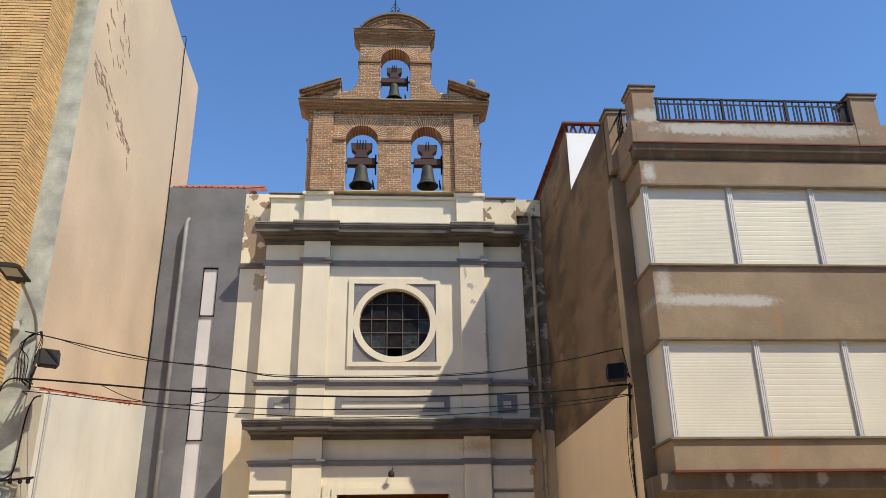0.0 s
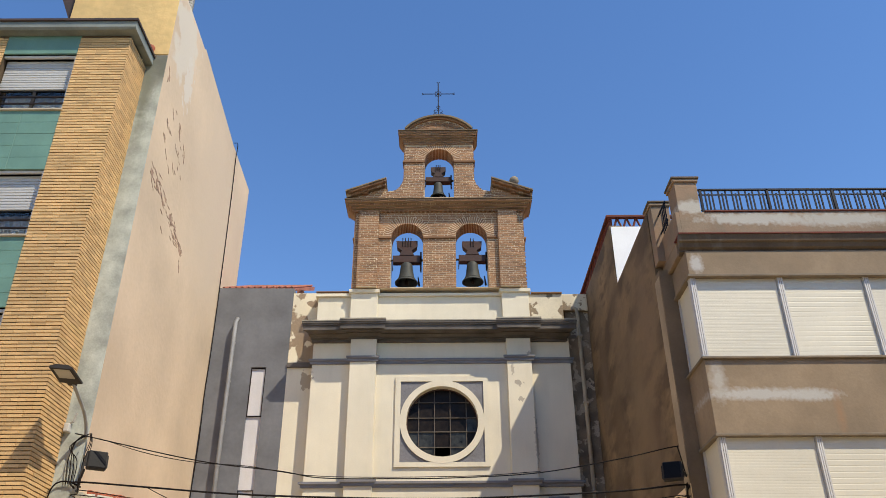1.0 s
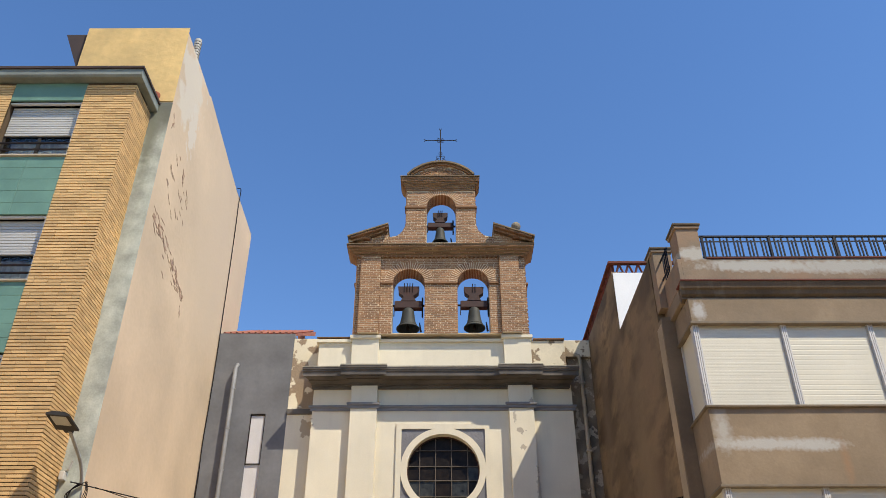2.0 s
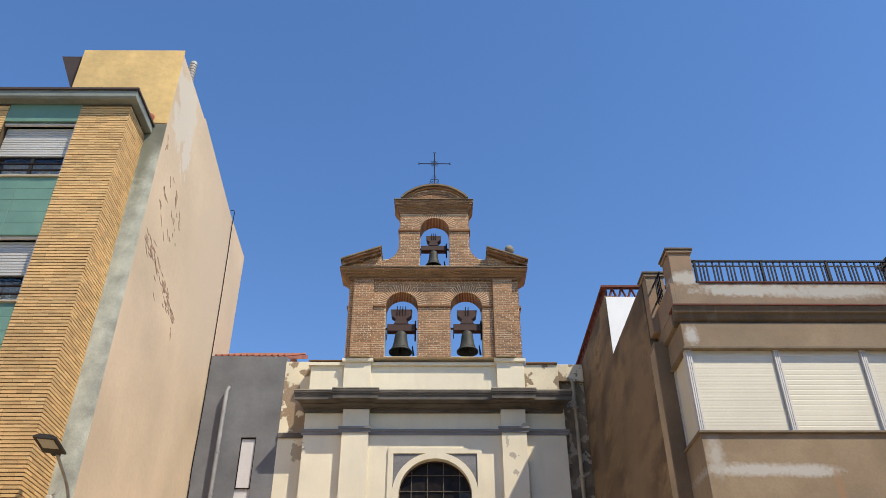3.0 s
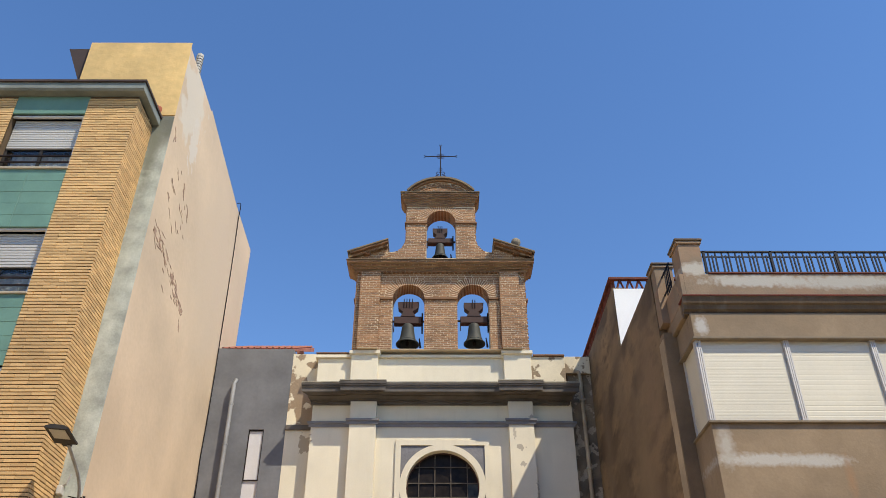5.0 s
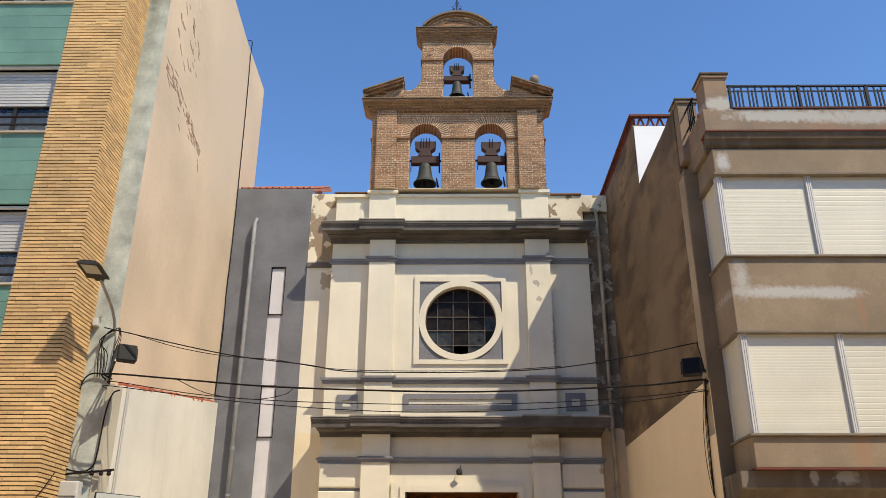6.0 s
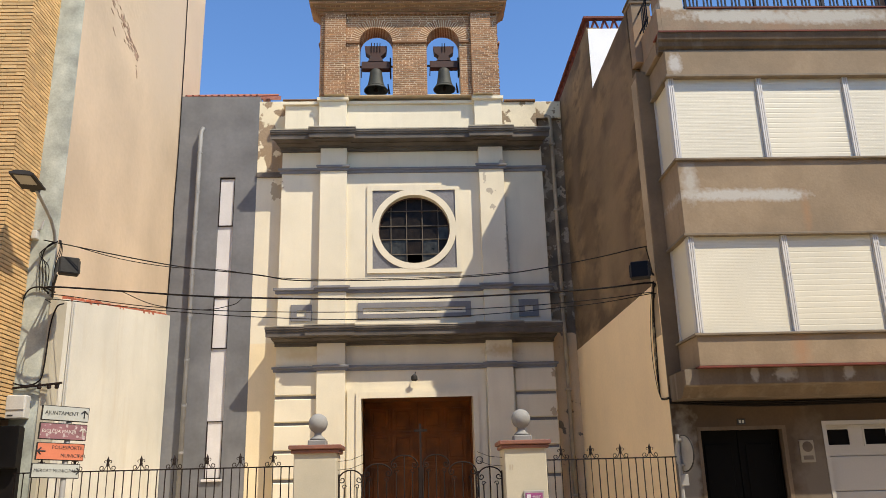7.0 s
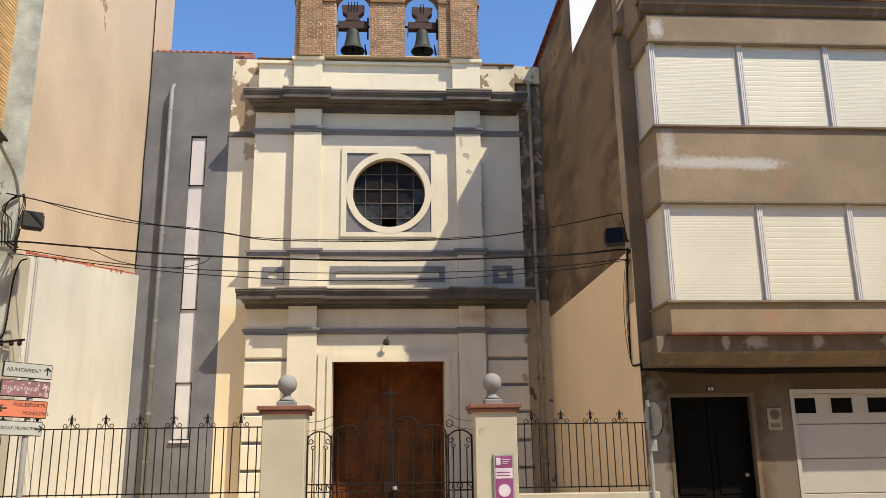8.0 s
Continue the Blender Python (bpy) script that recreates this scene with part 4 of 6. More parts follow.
# openwork on the rear wall
part("coping", box(R - 0.05, 8.0, 16.22, 16.34, 11.72, 11.78, 0.008), CLAY_DARK, flats)
part("coping", box(R - 0.05, R + 0.10, 16.34, C + 8, 11.72, 11.78, 0.008), CLAY_DARK, flats)
part("side_parapet", box(R + 0.035, R + 0.10, 16.345, C + 8, 11.50, 11.72), CLAY_DARK, flats, "dark red parapet under the coping")
bm = bmesh.new()
for i in range(18):
    x = R + 0.10 + i * 0.22
    for s in (-1, 1):
        tube([(x + 0.11 - s * 0.10, 16.29, 11.44), (x + 0.11, 16.29, 11.73)], 0.026, 4, bm)
for i in range(26):
    y = 16.5 + i * 0.32
    for s in (-1, 1):
        tube([(R + 0.03, y + 0.16 - s * 0.14, 11.48), (R + 0.03, y + 0.16, 11.73)], 0.03, 4, bm)
part("openwork_tile", bm, CLAY_DARK, flats, "red clay openwork along the wall top", kind="stuff")
part("terrace_floor", box(R + 0.2, 8.5, FRONT + 0.1, 16.3, 8.55, 8.75), SLAB, flats)
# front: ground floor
part("ground_wall", plate([(R + 0.004, 0), (4.22, 0), (4.22, 2.55), (5.59, 2.55), (5.59, 0), (6.16, 0), (6.16, 2.60), (8.62, 2.60), (8.62, 0), (8.9, 0), (8.9, 3.2), (R + 0.004, 3.2)], [], F - 0.004, F + 0.3), DARK_RENDER, flats, "streaked ground floor front, darkened for the shade under the gallery")
part("door_frame", plate([(4.22, 0), (4.27, 0), (4.27, 2.50), (5.53, 2.50), (5.53, 0), (5.59, 0), (5.59, 2.55), (4.22, 2.55)], [], F - 0.012, F + 0.1), SLAB, flats)
for x0, x1 in ((4.27, 4.895), (4.905, 5.53)):
    leaf = part("house_door", box(x0, x1, F + 0.2, F + 0.26, 0.02, 2.50, 0.005), BLACK_DOOR, flats, "black panelled house door leaf")
    for z0, z1 in ((0.2, 0.9), (1.05, 2.30)):
        part("door_panel", box(x0 + 0.1, x1 - 0.1, F + 0.185, F + 0.205, z0, z1, 0.012), BLACK_DOOR, leaf)
part("door_knob", lathe([(0.012, 0.0), (0.03, 0.02), (0.034, 0.04), (0.015, 0.06)], (5.44, F + 0.17, 1.30), 12), STEEL, flats, "small bright door knob")
part("garage_frame", plate([(6.16, 0), (6.22, 0), (6.22, 2.54), (8.56, 2.54), (8.56, 0), (8.62, 0), (8.62, 2.60), (6.16, 2.60)], [], F - 0.015, F + 0.15), GARAGE, flats)
garage = part("garage_door", box(6.22, 8.56, F + 0.1, F + 0.14, 0.0, 2.54), GARAGE, flats, "white sectional garage door with small dark windows")
for i in range(4):
    z0 = 0.02 + i * 0.515
    part("section", box(6.23, 8.55, F + 0.075, F + 0.1, z0, z0 + 0.503, 0.006), GARAGE, garage)
part("section", plate([(6.23, 2.08), (8.55, 2.08), (8.55, 2.535), (6.23, 2.535)], [[(6.25 + i * 0.59, 2.235), (6.60 + i * 0.59, 2.235), (6.60 + i * 0.59, 2.475), (6.25 + i * 0.59, 2.475)] for i in range(4)], F + 0.075, F + 0.1), GARAGE, garage)
for i in range(4):
    x = 6.25 + i * 0.59
    part("garage_pane", box(x, x + 0.35, F + 0.088, F + 0.096, 2.235, 2.475), BLACK_DOOR, garage, "dark small pane")
    part("pane_rim", plate([(x - 0.022, 2.213), (x + 0.372, 2.213), (x + 0.372, 2.497), (x - 0.022, 2.497)], [[(x + 0.004, 2.239), (x + 0.346, 2.239), (x + 0.346, 2.471), (x + 0.004, 2.471)]], F + 0.066, F + 0.078), GARAGE, garage)
# slab and soffit under the gallery
part("slab", along_x([(F, 2.94), (FRONT + 0.36, 2.94), (FRONT + 0.20, 3.08), (FRONT + 0.10, 3.10), (FRONT + 0.10, 3.33), (F, 3.33)], R + 0.02, 8.7), SLAB, flats, "stained underside of the gallery")
part("red_drip", box(R + 0.2, 8.7, FRONT - 0.02, FRONT + 0.15, 3.335, 3.36), CLAY_DARK, flats, "thin red clay drip edge")
GX0, GX1 = 4.10, 8.52


def gallery_band(z0, z1, name):
    """A solid apron of the gallery, with its returning side and thin ledges."""
    part(name, box(GX0 - 0.03, GX1, FRONT, FRONT + 0.2, z0, z1, 0.006), FRONT_RENDER, flats, "rendered gallery apron")
    part("apron_side", box(GX0 - 0.03, GX0 + 0.15, FRONT + 0.2, F, z0, z1), FRONT_RENDER, flats)
    part("ledge", box(GX0 - 0.07, GX1, FRONT - 0.05, FRONT + 0.15, z1, z1 + 0.035, 0.005), GALLERY_LEDGE, flats)
    part("ledge", box(GX0 - 0.07, GX0 + 0.12, FRONT + 0.15, F, z1, z1 + 0.035, 0.005), GALLERY_LEDGE, flats)


gallery_band(3.36, 3.80, "apron")
gallery_band(5.37, 6.56, "apron")
part("ledge", box(GX0 - 0.06, GX1, FRONT - 0.035, FRONT + 0.15, 5.33, 5.369, 0.005), GALLERY_LEDGE, flats)
part("ledge", box(GX0 - 0.06, GX0 + 0.12, FRONT + 0.15, F, 5.33, 5.369, 0.005), GALLERY_LEDGE, flats)
part("apron", box(GX0 - 0.03, GX1, FRONT, FRONT + 0.2, 8.04, 8.50, 0.006), FRONT_RENDER, flats, "rendered band under the roof cornice")
part("apron_side", box(GX0 - 0.03, GX0 + 0.15, FRONT + 0.2, F + 0.1, 8.04, 8.50), FRONT_RENDER, flats)
part("ledge", box(GX0 - 0.07, GX1, FRONT - 0.05, FRONT + 0.15, 8.0, 8.04, 0.005), GALLERY_LEDGE, flats)
part("ledge", box(GX0 - 0.07, GX0 + 0.12, FRONT + 0.15, F, 8.0, 8.04, 0.005), GALLERY_LEDGE, flats)
part("roof_cornice", along_x([(FRONT + 0.2, 8.50), (FRONT + 0.03, 8.50), (FRONT + 0.03, 8.53), (FRONT - 0.03, 8.56), (FRONT - 0.05, 8.63), (FRONT - 0.09, 8.65), (FRONT - 0.12, 8.76), (FRONT + 0.2, 8.76)], GX0 - 0.08, GX1 + 0.1, ends=(0.2, 0.2)), SLAB, flats, "dark stained roof cornice")
part("cornice_side", box(GX0 - 0.10, GX0 + 0.12, FRONT + 0.2, F + 0.3, 8.52, 8.76, 0.01), FRONT_RENDER, flats)
part("tile_edge", box(GX0 - 0.13, GX1 + 0.1, FRONT - 0.14, FRONT + 0.2, 8.762, 8.785), CLAY_DARK, flats, "thin red tile edge")
part("roof_parapet", box(GX0 - 0.10, GX1 + 0.1, FRONT - 0.02, FRONT + 0.18, 8.787, 9.26, 0.008), PARAPET, flats, "patched parapet wall")
part("parapet_cap", box(4.52, 8.00, FRONT - 0.04, FRONT + 0.20, 9.262, 9.285, 0.005), CLAY_DARK, flats)
part("side_parapet", box(GX0 - 0.10, GX0 + 0.1, FRONT + 0.18, F + 0.45, 8.762, 9.25), PARAPET, flats)


def roof_post(x0, x1, y0, y1, z1):
    p = part("roof_post", box(x0, x1, y0, y1, 8.79, z1 - 0.10, 0.006), PARAPET, flats, "rendered parapet post")
    part("post_cap", box(x0 - 0.03, x1 + 0.03, y0 - 0.03, y1 + 0.03, z1 - 0.10, z1 - 0.04, 0.01), PARAPET, p)
    part("post_top", box(x0 - 0.05, x1 + 0.05, y0 - 0.05, y1 + 0.05, z1 - 0.04, z1, 0.008), SLAB, p)


roof_post(4.07, 4.46, FRONT - 0.023, FRONT + 0.40, 9.97)
roof_post(8.02, 8.48, FRONT - 0.03, FRONT + 0.40, 9.88)
roof_post(R + 0.02, R + 0.36, F + 0.0, F + 0.35, 10.05)


def shutter(x0, x1, z0, z1, name="shutter", pitch=0.046, y=FRONT + 0.06, material=CREAM_BLIND, parent=None, label="closed cream roller shutter", dip=0.0009):
    """A lowered roller shutter with rounded slats."""
    p = [(y + 0.05, z0)]
    n = int(round((z1 - z0) / pitch))
    for i in range(n):
        a = z0 + (z1 - z0) * i / n
        h = (z1 - z0) / n
        p += [(y + dip, a + 0.03 * h), (y, a + 0.14 * h), (y, a + 0.86 * h), (y + dip, a + 0.99 * h)]
    p.append((y + 0.05, z1))
    return part(name, along_x(p, x0, x1), material, parent or flats, label)


MULL = (4.125, 5.565, 6.985, 8.40)
for z0, z1, dx in ((6.595, 8.0, 0.0), (3.835, 5.33, 0.03)):
    for i, x in enumerate(MULL):
        m = part("mullion", box(x - 0.055 + dx, x + 0.055 + dx, FRONT + 0.045, FRONT + 0.14, z0, z1), ALU, flats, "aluminium mullion with fine ribs")
        for k in (-0.046, -0.015, 0.016):
            part("rib", box(x + k + dx, x + k + 0.024 + dx, FRONT + 0.015, FRONT + 0.045, z0, z1), ALU, m)
        if i < 3:
            s = shutter(x + 0.06 + dx, MULL[i + 1] - 0.06 + dx, z0 + 0.02, z1, pitch=0.046 if i != 1 else 0.085, dip=0.0009 if i != 1 else 0.0018)
            part("bottom_rail", box(x + 0.06 + dx, MULL[i + 1] - 0.06 + dx, FRONT + 0.05, FRONT + 0.12, z0, z0 + 0.02), ALU, s)
    part("side_shutter", box(GX0 + 0.02, GX0 + 0.06, FRONT + 0.16, F - 0.02, z0, z1), CREAM_BLIND, flats, "plain cream side panel of the gallery")
    part("side_frame", box(GX0 + 0.0, GX0 + 0.05, F - 0.06, F, z0, z1), ALU, flats)
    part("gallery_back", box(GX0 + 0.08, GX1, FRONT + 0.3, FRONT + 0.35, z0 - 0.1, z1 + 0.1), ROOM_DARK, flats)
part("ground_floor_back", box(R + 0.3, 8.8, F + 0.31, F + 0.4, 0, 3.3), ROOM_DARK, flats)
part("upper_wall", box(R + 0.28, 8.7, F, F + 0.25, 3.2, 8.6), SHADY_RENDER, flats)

# terrace railing
rail = thing("terrace_railing", (6.25, FRONT + 0.08, 9.29), "dark blue painted iron railing on the roof parapet", "railing")
yr = FRONT + 0.08
part("top_rail", box(4.50, 8.02, yr - 0.02, yr + 0.02, 9.76, 9.79), BLUE_IRON, rail)
for z in (9.66, 9.34):
    part("rail", box(4.50, 8.02, yr - 0.008, yr + 0.008, z, z + 0.022), BLUE_IRON, rail)
for x in (4.54, 5.72, 6.87, 7.98):
    part("post", box(x - 0.02, x + 0.02, yr - 0.02, yr + 0.02, 9.285, 9.78), BLUE_IRON, rail)
x = 4.62
i = 0
while x < 7.95:
    z0, z1 = ((9.35, 9.76), (9.31, 9.70), (9.35, 9.76))[i % 3]
    part("bar", box(x - 0.012, x + 0.012, yr - 0.010, yr + 0.010, z0, z1), BLUE_IRON, rail)
    x += 0.062 if i % 3 < 2 else 0.115
    i += 1
side = thing("side_railing", (4.0, F - 0.1, 9.25), "short dark blue railing between two parapet posts", "railing")
for z in (9.72, 9.34):
    part("rail", box(3.98, 4.0, FRONT + 0.38, F + 0.14, z, z + 0.03), BLUE_IRON, side)
for k in range(4):
    y = FRONT + 0.42 + k * 0.09
    part("bar", box(3.98, 4.0, y, y + 0.016, 9.25, 9.73), BLUE_IRON, side)

# ---- left-hand apartment house ----
B = 12.60
LX = -5.98
block = thing("brick_apartment_house", (-7.5, B, 0), "yellow brick apartment house with green panels and a tan side wall", "house")


def lx(y):
    """The side wall's face: it runs a little away from the church axis."""
    return LX - 0.0142 * (y - 13.55)


tan_outline = [(13.55, 0), (21.6, 0), (21.6, 16.04), (19.25, 16.09), (15.73, 16.50), (15.70, 16.44), (14.6, 16.46), (13.55, 16.45)]
bm = bmesh.new()
a = [bm.verts.new((lx(y), y, z)) for y, z in tan_outline]
b = [bm.verts.new((lx(y) - 0.3, y, z)) for y, z in tan_outline]
bm.faces.new(a)
bm.faces.new(b[::-1])
for i in range(len(a)):
    j = (i + 1) % len(a)
    bm.faces.new((a[i], a[j], b[j], b[i]))
part("side_wall", bm, TAN, block, "tan rendered side wall with peeled patches")
part("wall_coping", tube([(lx(15.78) - 0.05, 15.78, 16.51), (lx(19.25) - 0.05, 19.25, 16.11), (lx(21.6) - 0.05, 21.6, 16.06)], 0.05, 6), LEDGE, block)
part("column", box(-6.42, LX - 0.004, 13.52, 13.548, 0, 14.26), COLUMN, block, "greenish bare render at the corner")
part("tower_front", box(-8.36, LX - 0.004, 13.53, 13.549, 14.31, 16.62), YELLOW, block, "yellow ochre rendered stair tower")
part("tower", box(-8.36, LX - 0.302, 13.549, 17.0, 14.31, 16.60), YELLOW, block)
part("tower_roof", plate([(-8.9, 16.50), (-8.36, 16.50), (-8.36, 15.40), (-8.42, 15.40)], [], 13.62, 16.5), TAR, block, "dark sloping roof piece")
part("vent_pipe", tube([(LX - 0.25, 14.75, 16.2), (LX - 0.25, 14.75, 17.5)], 0.085, 12), STEEL, block, "ribbed steel vent pipe", smooth=True)
for k in range(11):
    z = 16.5 + k * 0.09
    part("vent_ring", tube([(LX - 0.25, 14.75, z), (LX - 0.25, 14.75, z + 0.03)], 0.095, 12), STEEL, block)
# flaws in the tan render
rg = random.Random(3)


def flaw(y, z, w, h, slope):
    """A ragged strip of bare red clay where the render has fallen."""
    n = 9
    up, dn = [], []
    for k in range(n):
        f = k / (n - 1)
        yy, zz = y + w * (f - 0.5), z + slope * w * (f - 0.5)
        th = h * (0.25 + rg.random()) * math.sin(math.pi * min(0.95, max(0.05, f)))
        up.append((yy + rg.uniform(-0.03, 0.03), zz + th / 2))
        dn.append((yy + rg.uniform(-0.03, 0.03), zz - th / 2))
    bm = bmesh.new()
    f0 = bm.faces.new([bm.verts.new((lx(p[0]) + 0.006, *p)) for p in up + dn[::-1]])
    ext = bmesh.ops.extrude_face_region(bm, geom=[f0])
    bmesh.ops.translate(bm, verts=[v for v in ext["geom"] if isinstance(v, bmesh.types.BMVert)], vec=(-0.01, 0, 0))
    part("render_flaw", bm, GASH, block)


for y, z, w, h, s in ((13.80, 14.0, 0.16, 0.07, -1.8), (13.80, 13.85, 0.12, 0.10, 2.0), (15.0, 13.35, 0.16, 0.10, -1.6), (13.95, 11.45, 0.22, 0.10, -0.5),
                      (15.4, 11.25, 0.24, 0.12, -0.3), (15.9, 11.1, 0.22, 0.13, -0.35), (16.3, 10.95, 0.28, 0.22, -0.6), (16.45, 10.6, 0.14, 0.10, -1.8)):
    flaw(y, z, w, h, s)
for k in range(60):
    f = rg.random()
    flaw(13.85 + 2.6 * f, 11.55 - 0.65 * f + rg.gauss(0, 0.15), rg.uniform(0.08, 0.24), rg.uniform(0.02, 0.06), rg.uniform(-0.7, 0.1))
for k in range(26):
    f = rg.random()
    flaw(14.0 + 1.9 * f + rg.gauss(0, 0.15), 11.9 + 2.0 * rg.random() * (1 - 0.35 * f), rg.uniform(0.07, 0.18), rg.uniform(0.02, 0.045), rg.uniform(-1.1, -0.3))
# brick bay
part("bay_core", box(-7.43, -6.42, B + 0.02, 13.55, 2.95, 13.97), YMORTAR, block, "recessed dark mortar of the brick bay")
part("bay_core", box(-10.4, -8.93, B + 0.02, 13.55, 2.95, 13.97), YMORTAR, block)
part("bay_back", box(-8.93, -7.43, B + 0.5, 13.55, 2.95, 13.97), ROOM_DARK, block)
part("upper_block", box(-10.4, -6.42, 13.55, 18.0, 0, 14.3), TAN, block)
# eaves
ev = [(B + 0.3, 13.98), (B - 0.16, 13.98), (B - 0.20, 14.02), (B - 0.20, 14.17), (B + 0.3, 14.17)]
part("eaves_board", along_x(ev, -10.6, -6.26), EAVES, block, "weathered greenish eaves")
part("eaves_board", box(-6.42, -6.26, B + 0.3, 13.515, 13.98, 14.17, 0.01), EAVES, block)
part("roof_edge", box(-10.6, -6.23, B - 0.24, 13.515, 14.172, 14.225), TAR, block, "dark roof edge")
part("clay_pot", lathe([(0.07, 0), (0.10, 0.12), (0.10, 0.15)], (-6.33, 13.38, 14.23), 12), RED_CLAY, block)
TOPS = (13.48, 10.64, 7.78, 4.92)
for z in TOPS:
    # roller shutter above, glass below, sill, then the green panel
    w = part("window", box(-8.93, -7.43, B + 0.06, B + 0.12, z - 0.05, z, 0.005), ALU, block, "window with a half-lowered shutter")
    if z > 4:
        shutter(-8.90, -7.46, z - 0.80, z - 0.05, "roller_shutter", 0.062, B + 0.17, BLIND, w, "pale grey roller shutter, half lowered", 0.014)
        part("shutter_guide", box(-7.46, -7.43, B + 0.03, B + 0.16, z - 1.42, z - 0.05), ALU, w)
        part("frame", plate([(-8.93, z - 1.42), (-7.46, z - 1.42), (-7.46, z - 0.78), (-8.93, z - 0.78)], [[(-8.87, z - 1.38), (-8.21, z - 1.38), (-8.21, z - 0.82), (-8.87, z - 0.82)], [(-8.15, z - 1.38), (-7.52, z - 1.38), (-7.52, z - 0.82), (-8.15, z - 0.82)]], B + 0.2, B + 0.25), DARK_METAL, w)
        for x0, x1 in ((-8.87, -8.21), (-8.15, -7.52)):
            part("pane", box(x0, x1, B + 0.22, B + 0.226, z - 1.38, z - 0.82), GLASS, w)
        bm = bmesh.new()
        pts = []
        for k in range(29):
            pts.append((-8.85 + k * 0.047, B + 0.40 + 0.02 * math.sin(k * 1.9)))
        for (xa, ya), (xb, yb) in zip(pts, pts[1:]):
            bm.faces.new([bm.verts.new(q) for q in ((xa, ya, z - 1.4), (xb, yb, z - 1.4), (xb, yb, z - 0.8), (xa, ya, z - 0.8))])
        part("curtain", bm, CURTAIN, w, "pale hanging curtain")
        for zz in (z - 1.12, z - 1.28):
            part("guard_rail", box(-8.93, -7.43, B + 0.02, B + 0.05, zz, zz + 0.03), IRON, w)
        part("sill", box(-8.95, -7.41, B - 0.03, B + 0.2, z - 1.46, z - 1.42, 0.005), LEDGE, w)
    n = 5
    for k in range(n):
        h = (z - 1.46 - (z - 2.84)) / n
        for x0, x1 in ((-8.93, -8.18), (-8.176, -7.43)):
            part("green_panel", box(x0, x1, B + 0.015, B + 0.06, z - 2.84 + k * h + 0.002, z - 2.84 + (k + 1) * h - 0.002, 0.003), GREEN, block)
part("green_panel", box(-8.93, -7.43, B + 0.015, B + 0.06, 13.50, 13.97), GREEN, block, "green facing panel")
# shop below
shop = part("shop_front", box(-10.4, -6.05, 13.2, 13.3, 0, 2.80), SHOP, block, "black shop front panels")
part("fascia", box(-10.4, -6.45, B + 0.05, 13.2, 2.35, 2.93, 0.01), SHOP, shop, "black box under the brick bay")
part("fascia", box(-6.44, -6.02, 13.05, 13.2, 2.2, 2.82, 0.01), SHOP, shop)
part("awning_box", plate([(-7.0, 2.30), (-6.46, 2.34), (-6.46, 2.10), (-6.9, 2.02)], [], B - 0.15, B + 0.3), BOX_PLASTIC, shop, "pale folded awning casing")

# ---- old white wall ----
white = thing("old_white_wall", (-5.85, 16.8, 0), "old whitewashed party wall with a crumbling red top", "wall")
XW = LX + 0.11
prof = [(13.9, 0), (19.88, 0), (19.88, 5.92), (13.9, 4.96)]
bm = bmesh.new()
a = [bm.verts.new((lx(y) + 0.11, y, z)) for y, z in prof]
b = [bm.verts.new((lx(y) + 0.004, y, z)) for y, z in prof]
bm.faces.new(a)
bm.faces.new(b[::-1])
for i in range(4):
    bm.faces.new((a[i], a[(i + 1) % 4], b[(i + 1) % 4], b[i]))
part("wall", bm, WHITE_WALL, white)
part("wall_end", box(LX + 0.004, XW - 0.004, 13.50, 13.9, 0, 4.90), PILLAR, white, "pale bare end of the wall")
bm = bmesh.new()
rg = random.Random(8)
for k in range(64):
    f = k / 63
    y, z = 13.95 + 5.7 * f, 4.98 + 0.90 * f
    if rg.random() < 0.8:
        s = rg.uniform(0.02, 0.055)
        box(lx(y) - 0.005, lx(y) + 0.11 + rg.uniform(-0.05, 0.01), y, y + rg.uniform(0.05, 0.13), z - 0.03, z + s, 0, bm)
part("broken_brick", bm, RED_CLAY, white, "crumbled red brick along the top", kind="stuff")
for dy in (0.0, 0.07):
    part("conduit", tube([(XW + 0.02, 14.08 + dy, 3.0), (XW + 0.02, 14.08 + dy, 4.95)], 0.012), BOX_PLASTIC, white)
part("conduit_box", box(XW, XW + 0.06, 14.04, 14.18, 2.9, 3.02, 0.008), BOX_PLASTIC, white)

# ---- forecourt: low walls, pillars, railings, gate ----
FY = 12.56
for x0, x1 in ((-5.86, -1.78), (1.76, 3.84)):
    solo("low_wall", box(x0, x1, FY - 0.12, FY + 0.12, 0, 1.14, 0.012), PILLAR, ((x0 + x1) / 2, FY, 0), "low pale rendered wall carrying an iron railing", "wall", "forecourt walls")


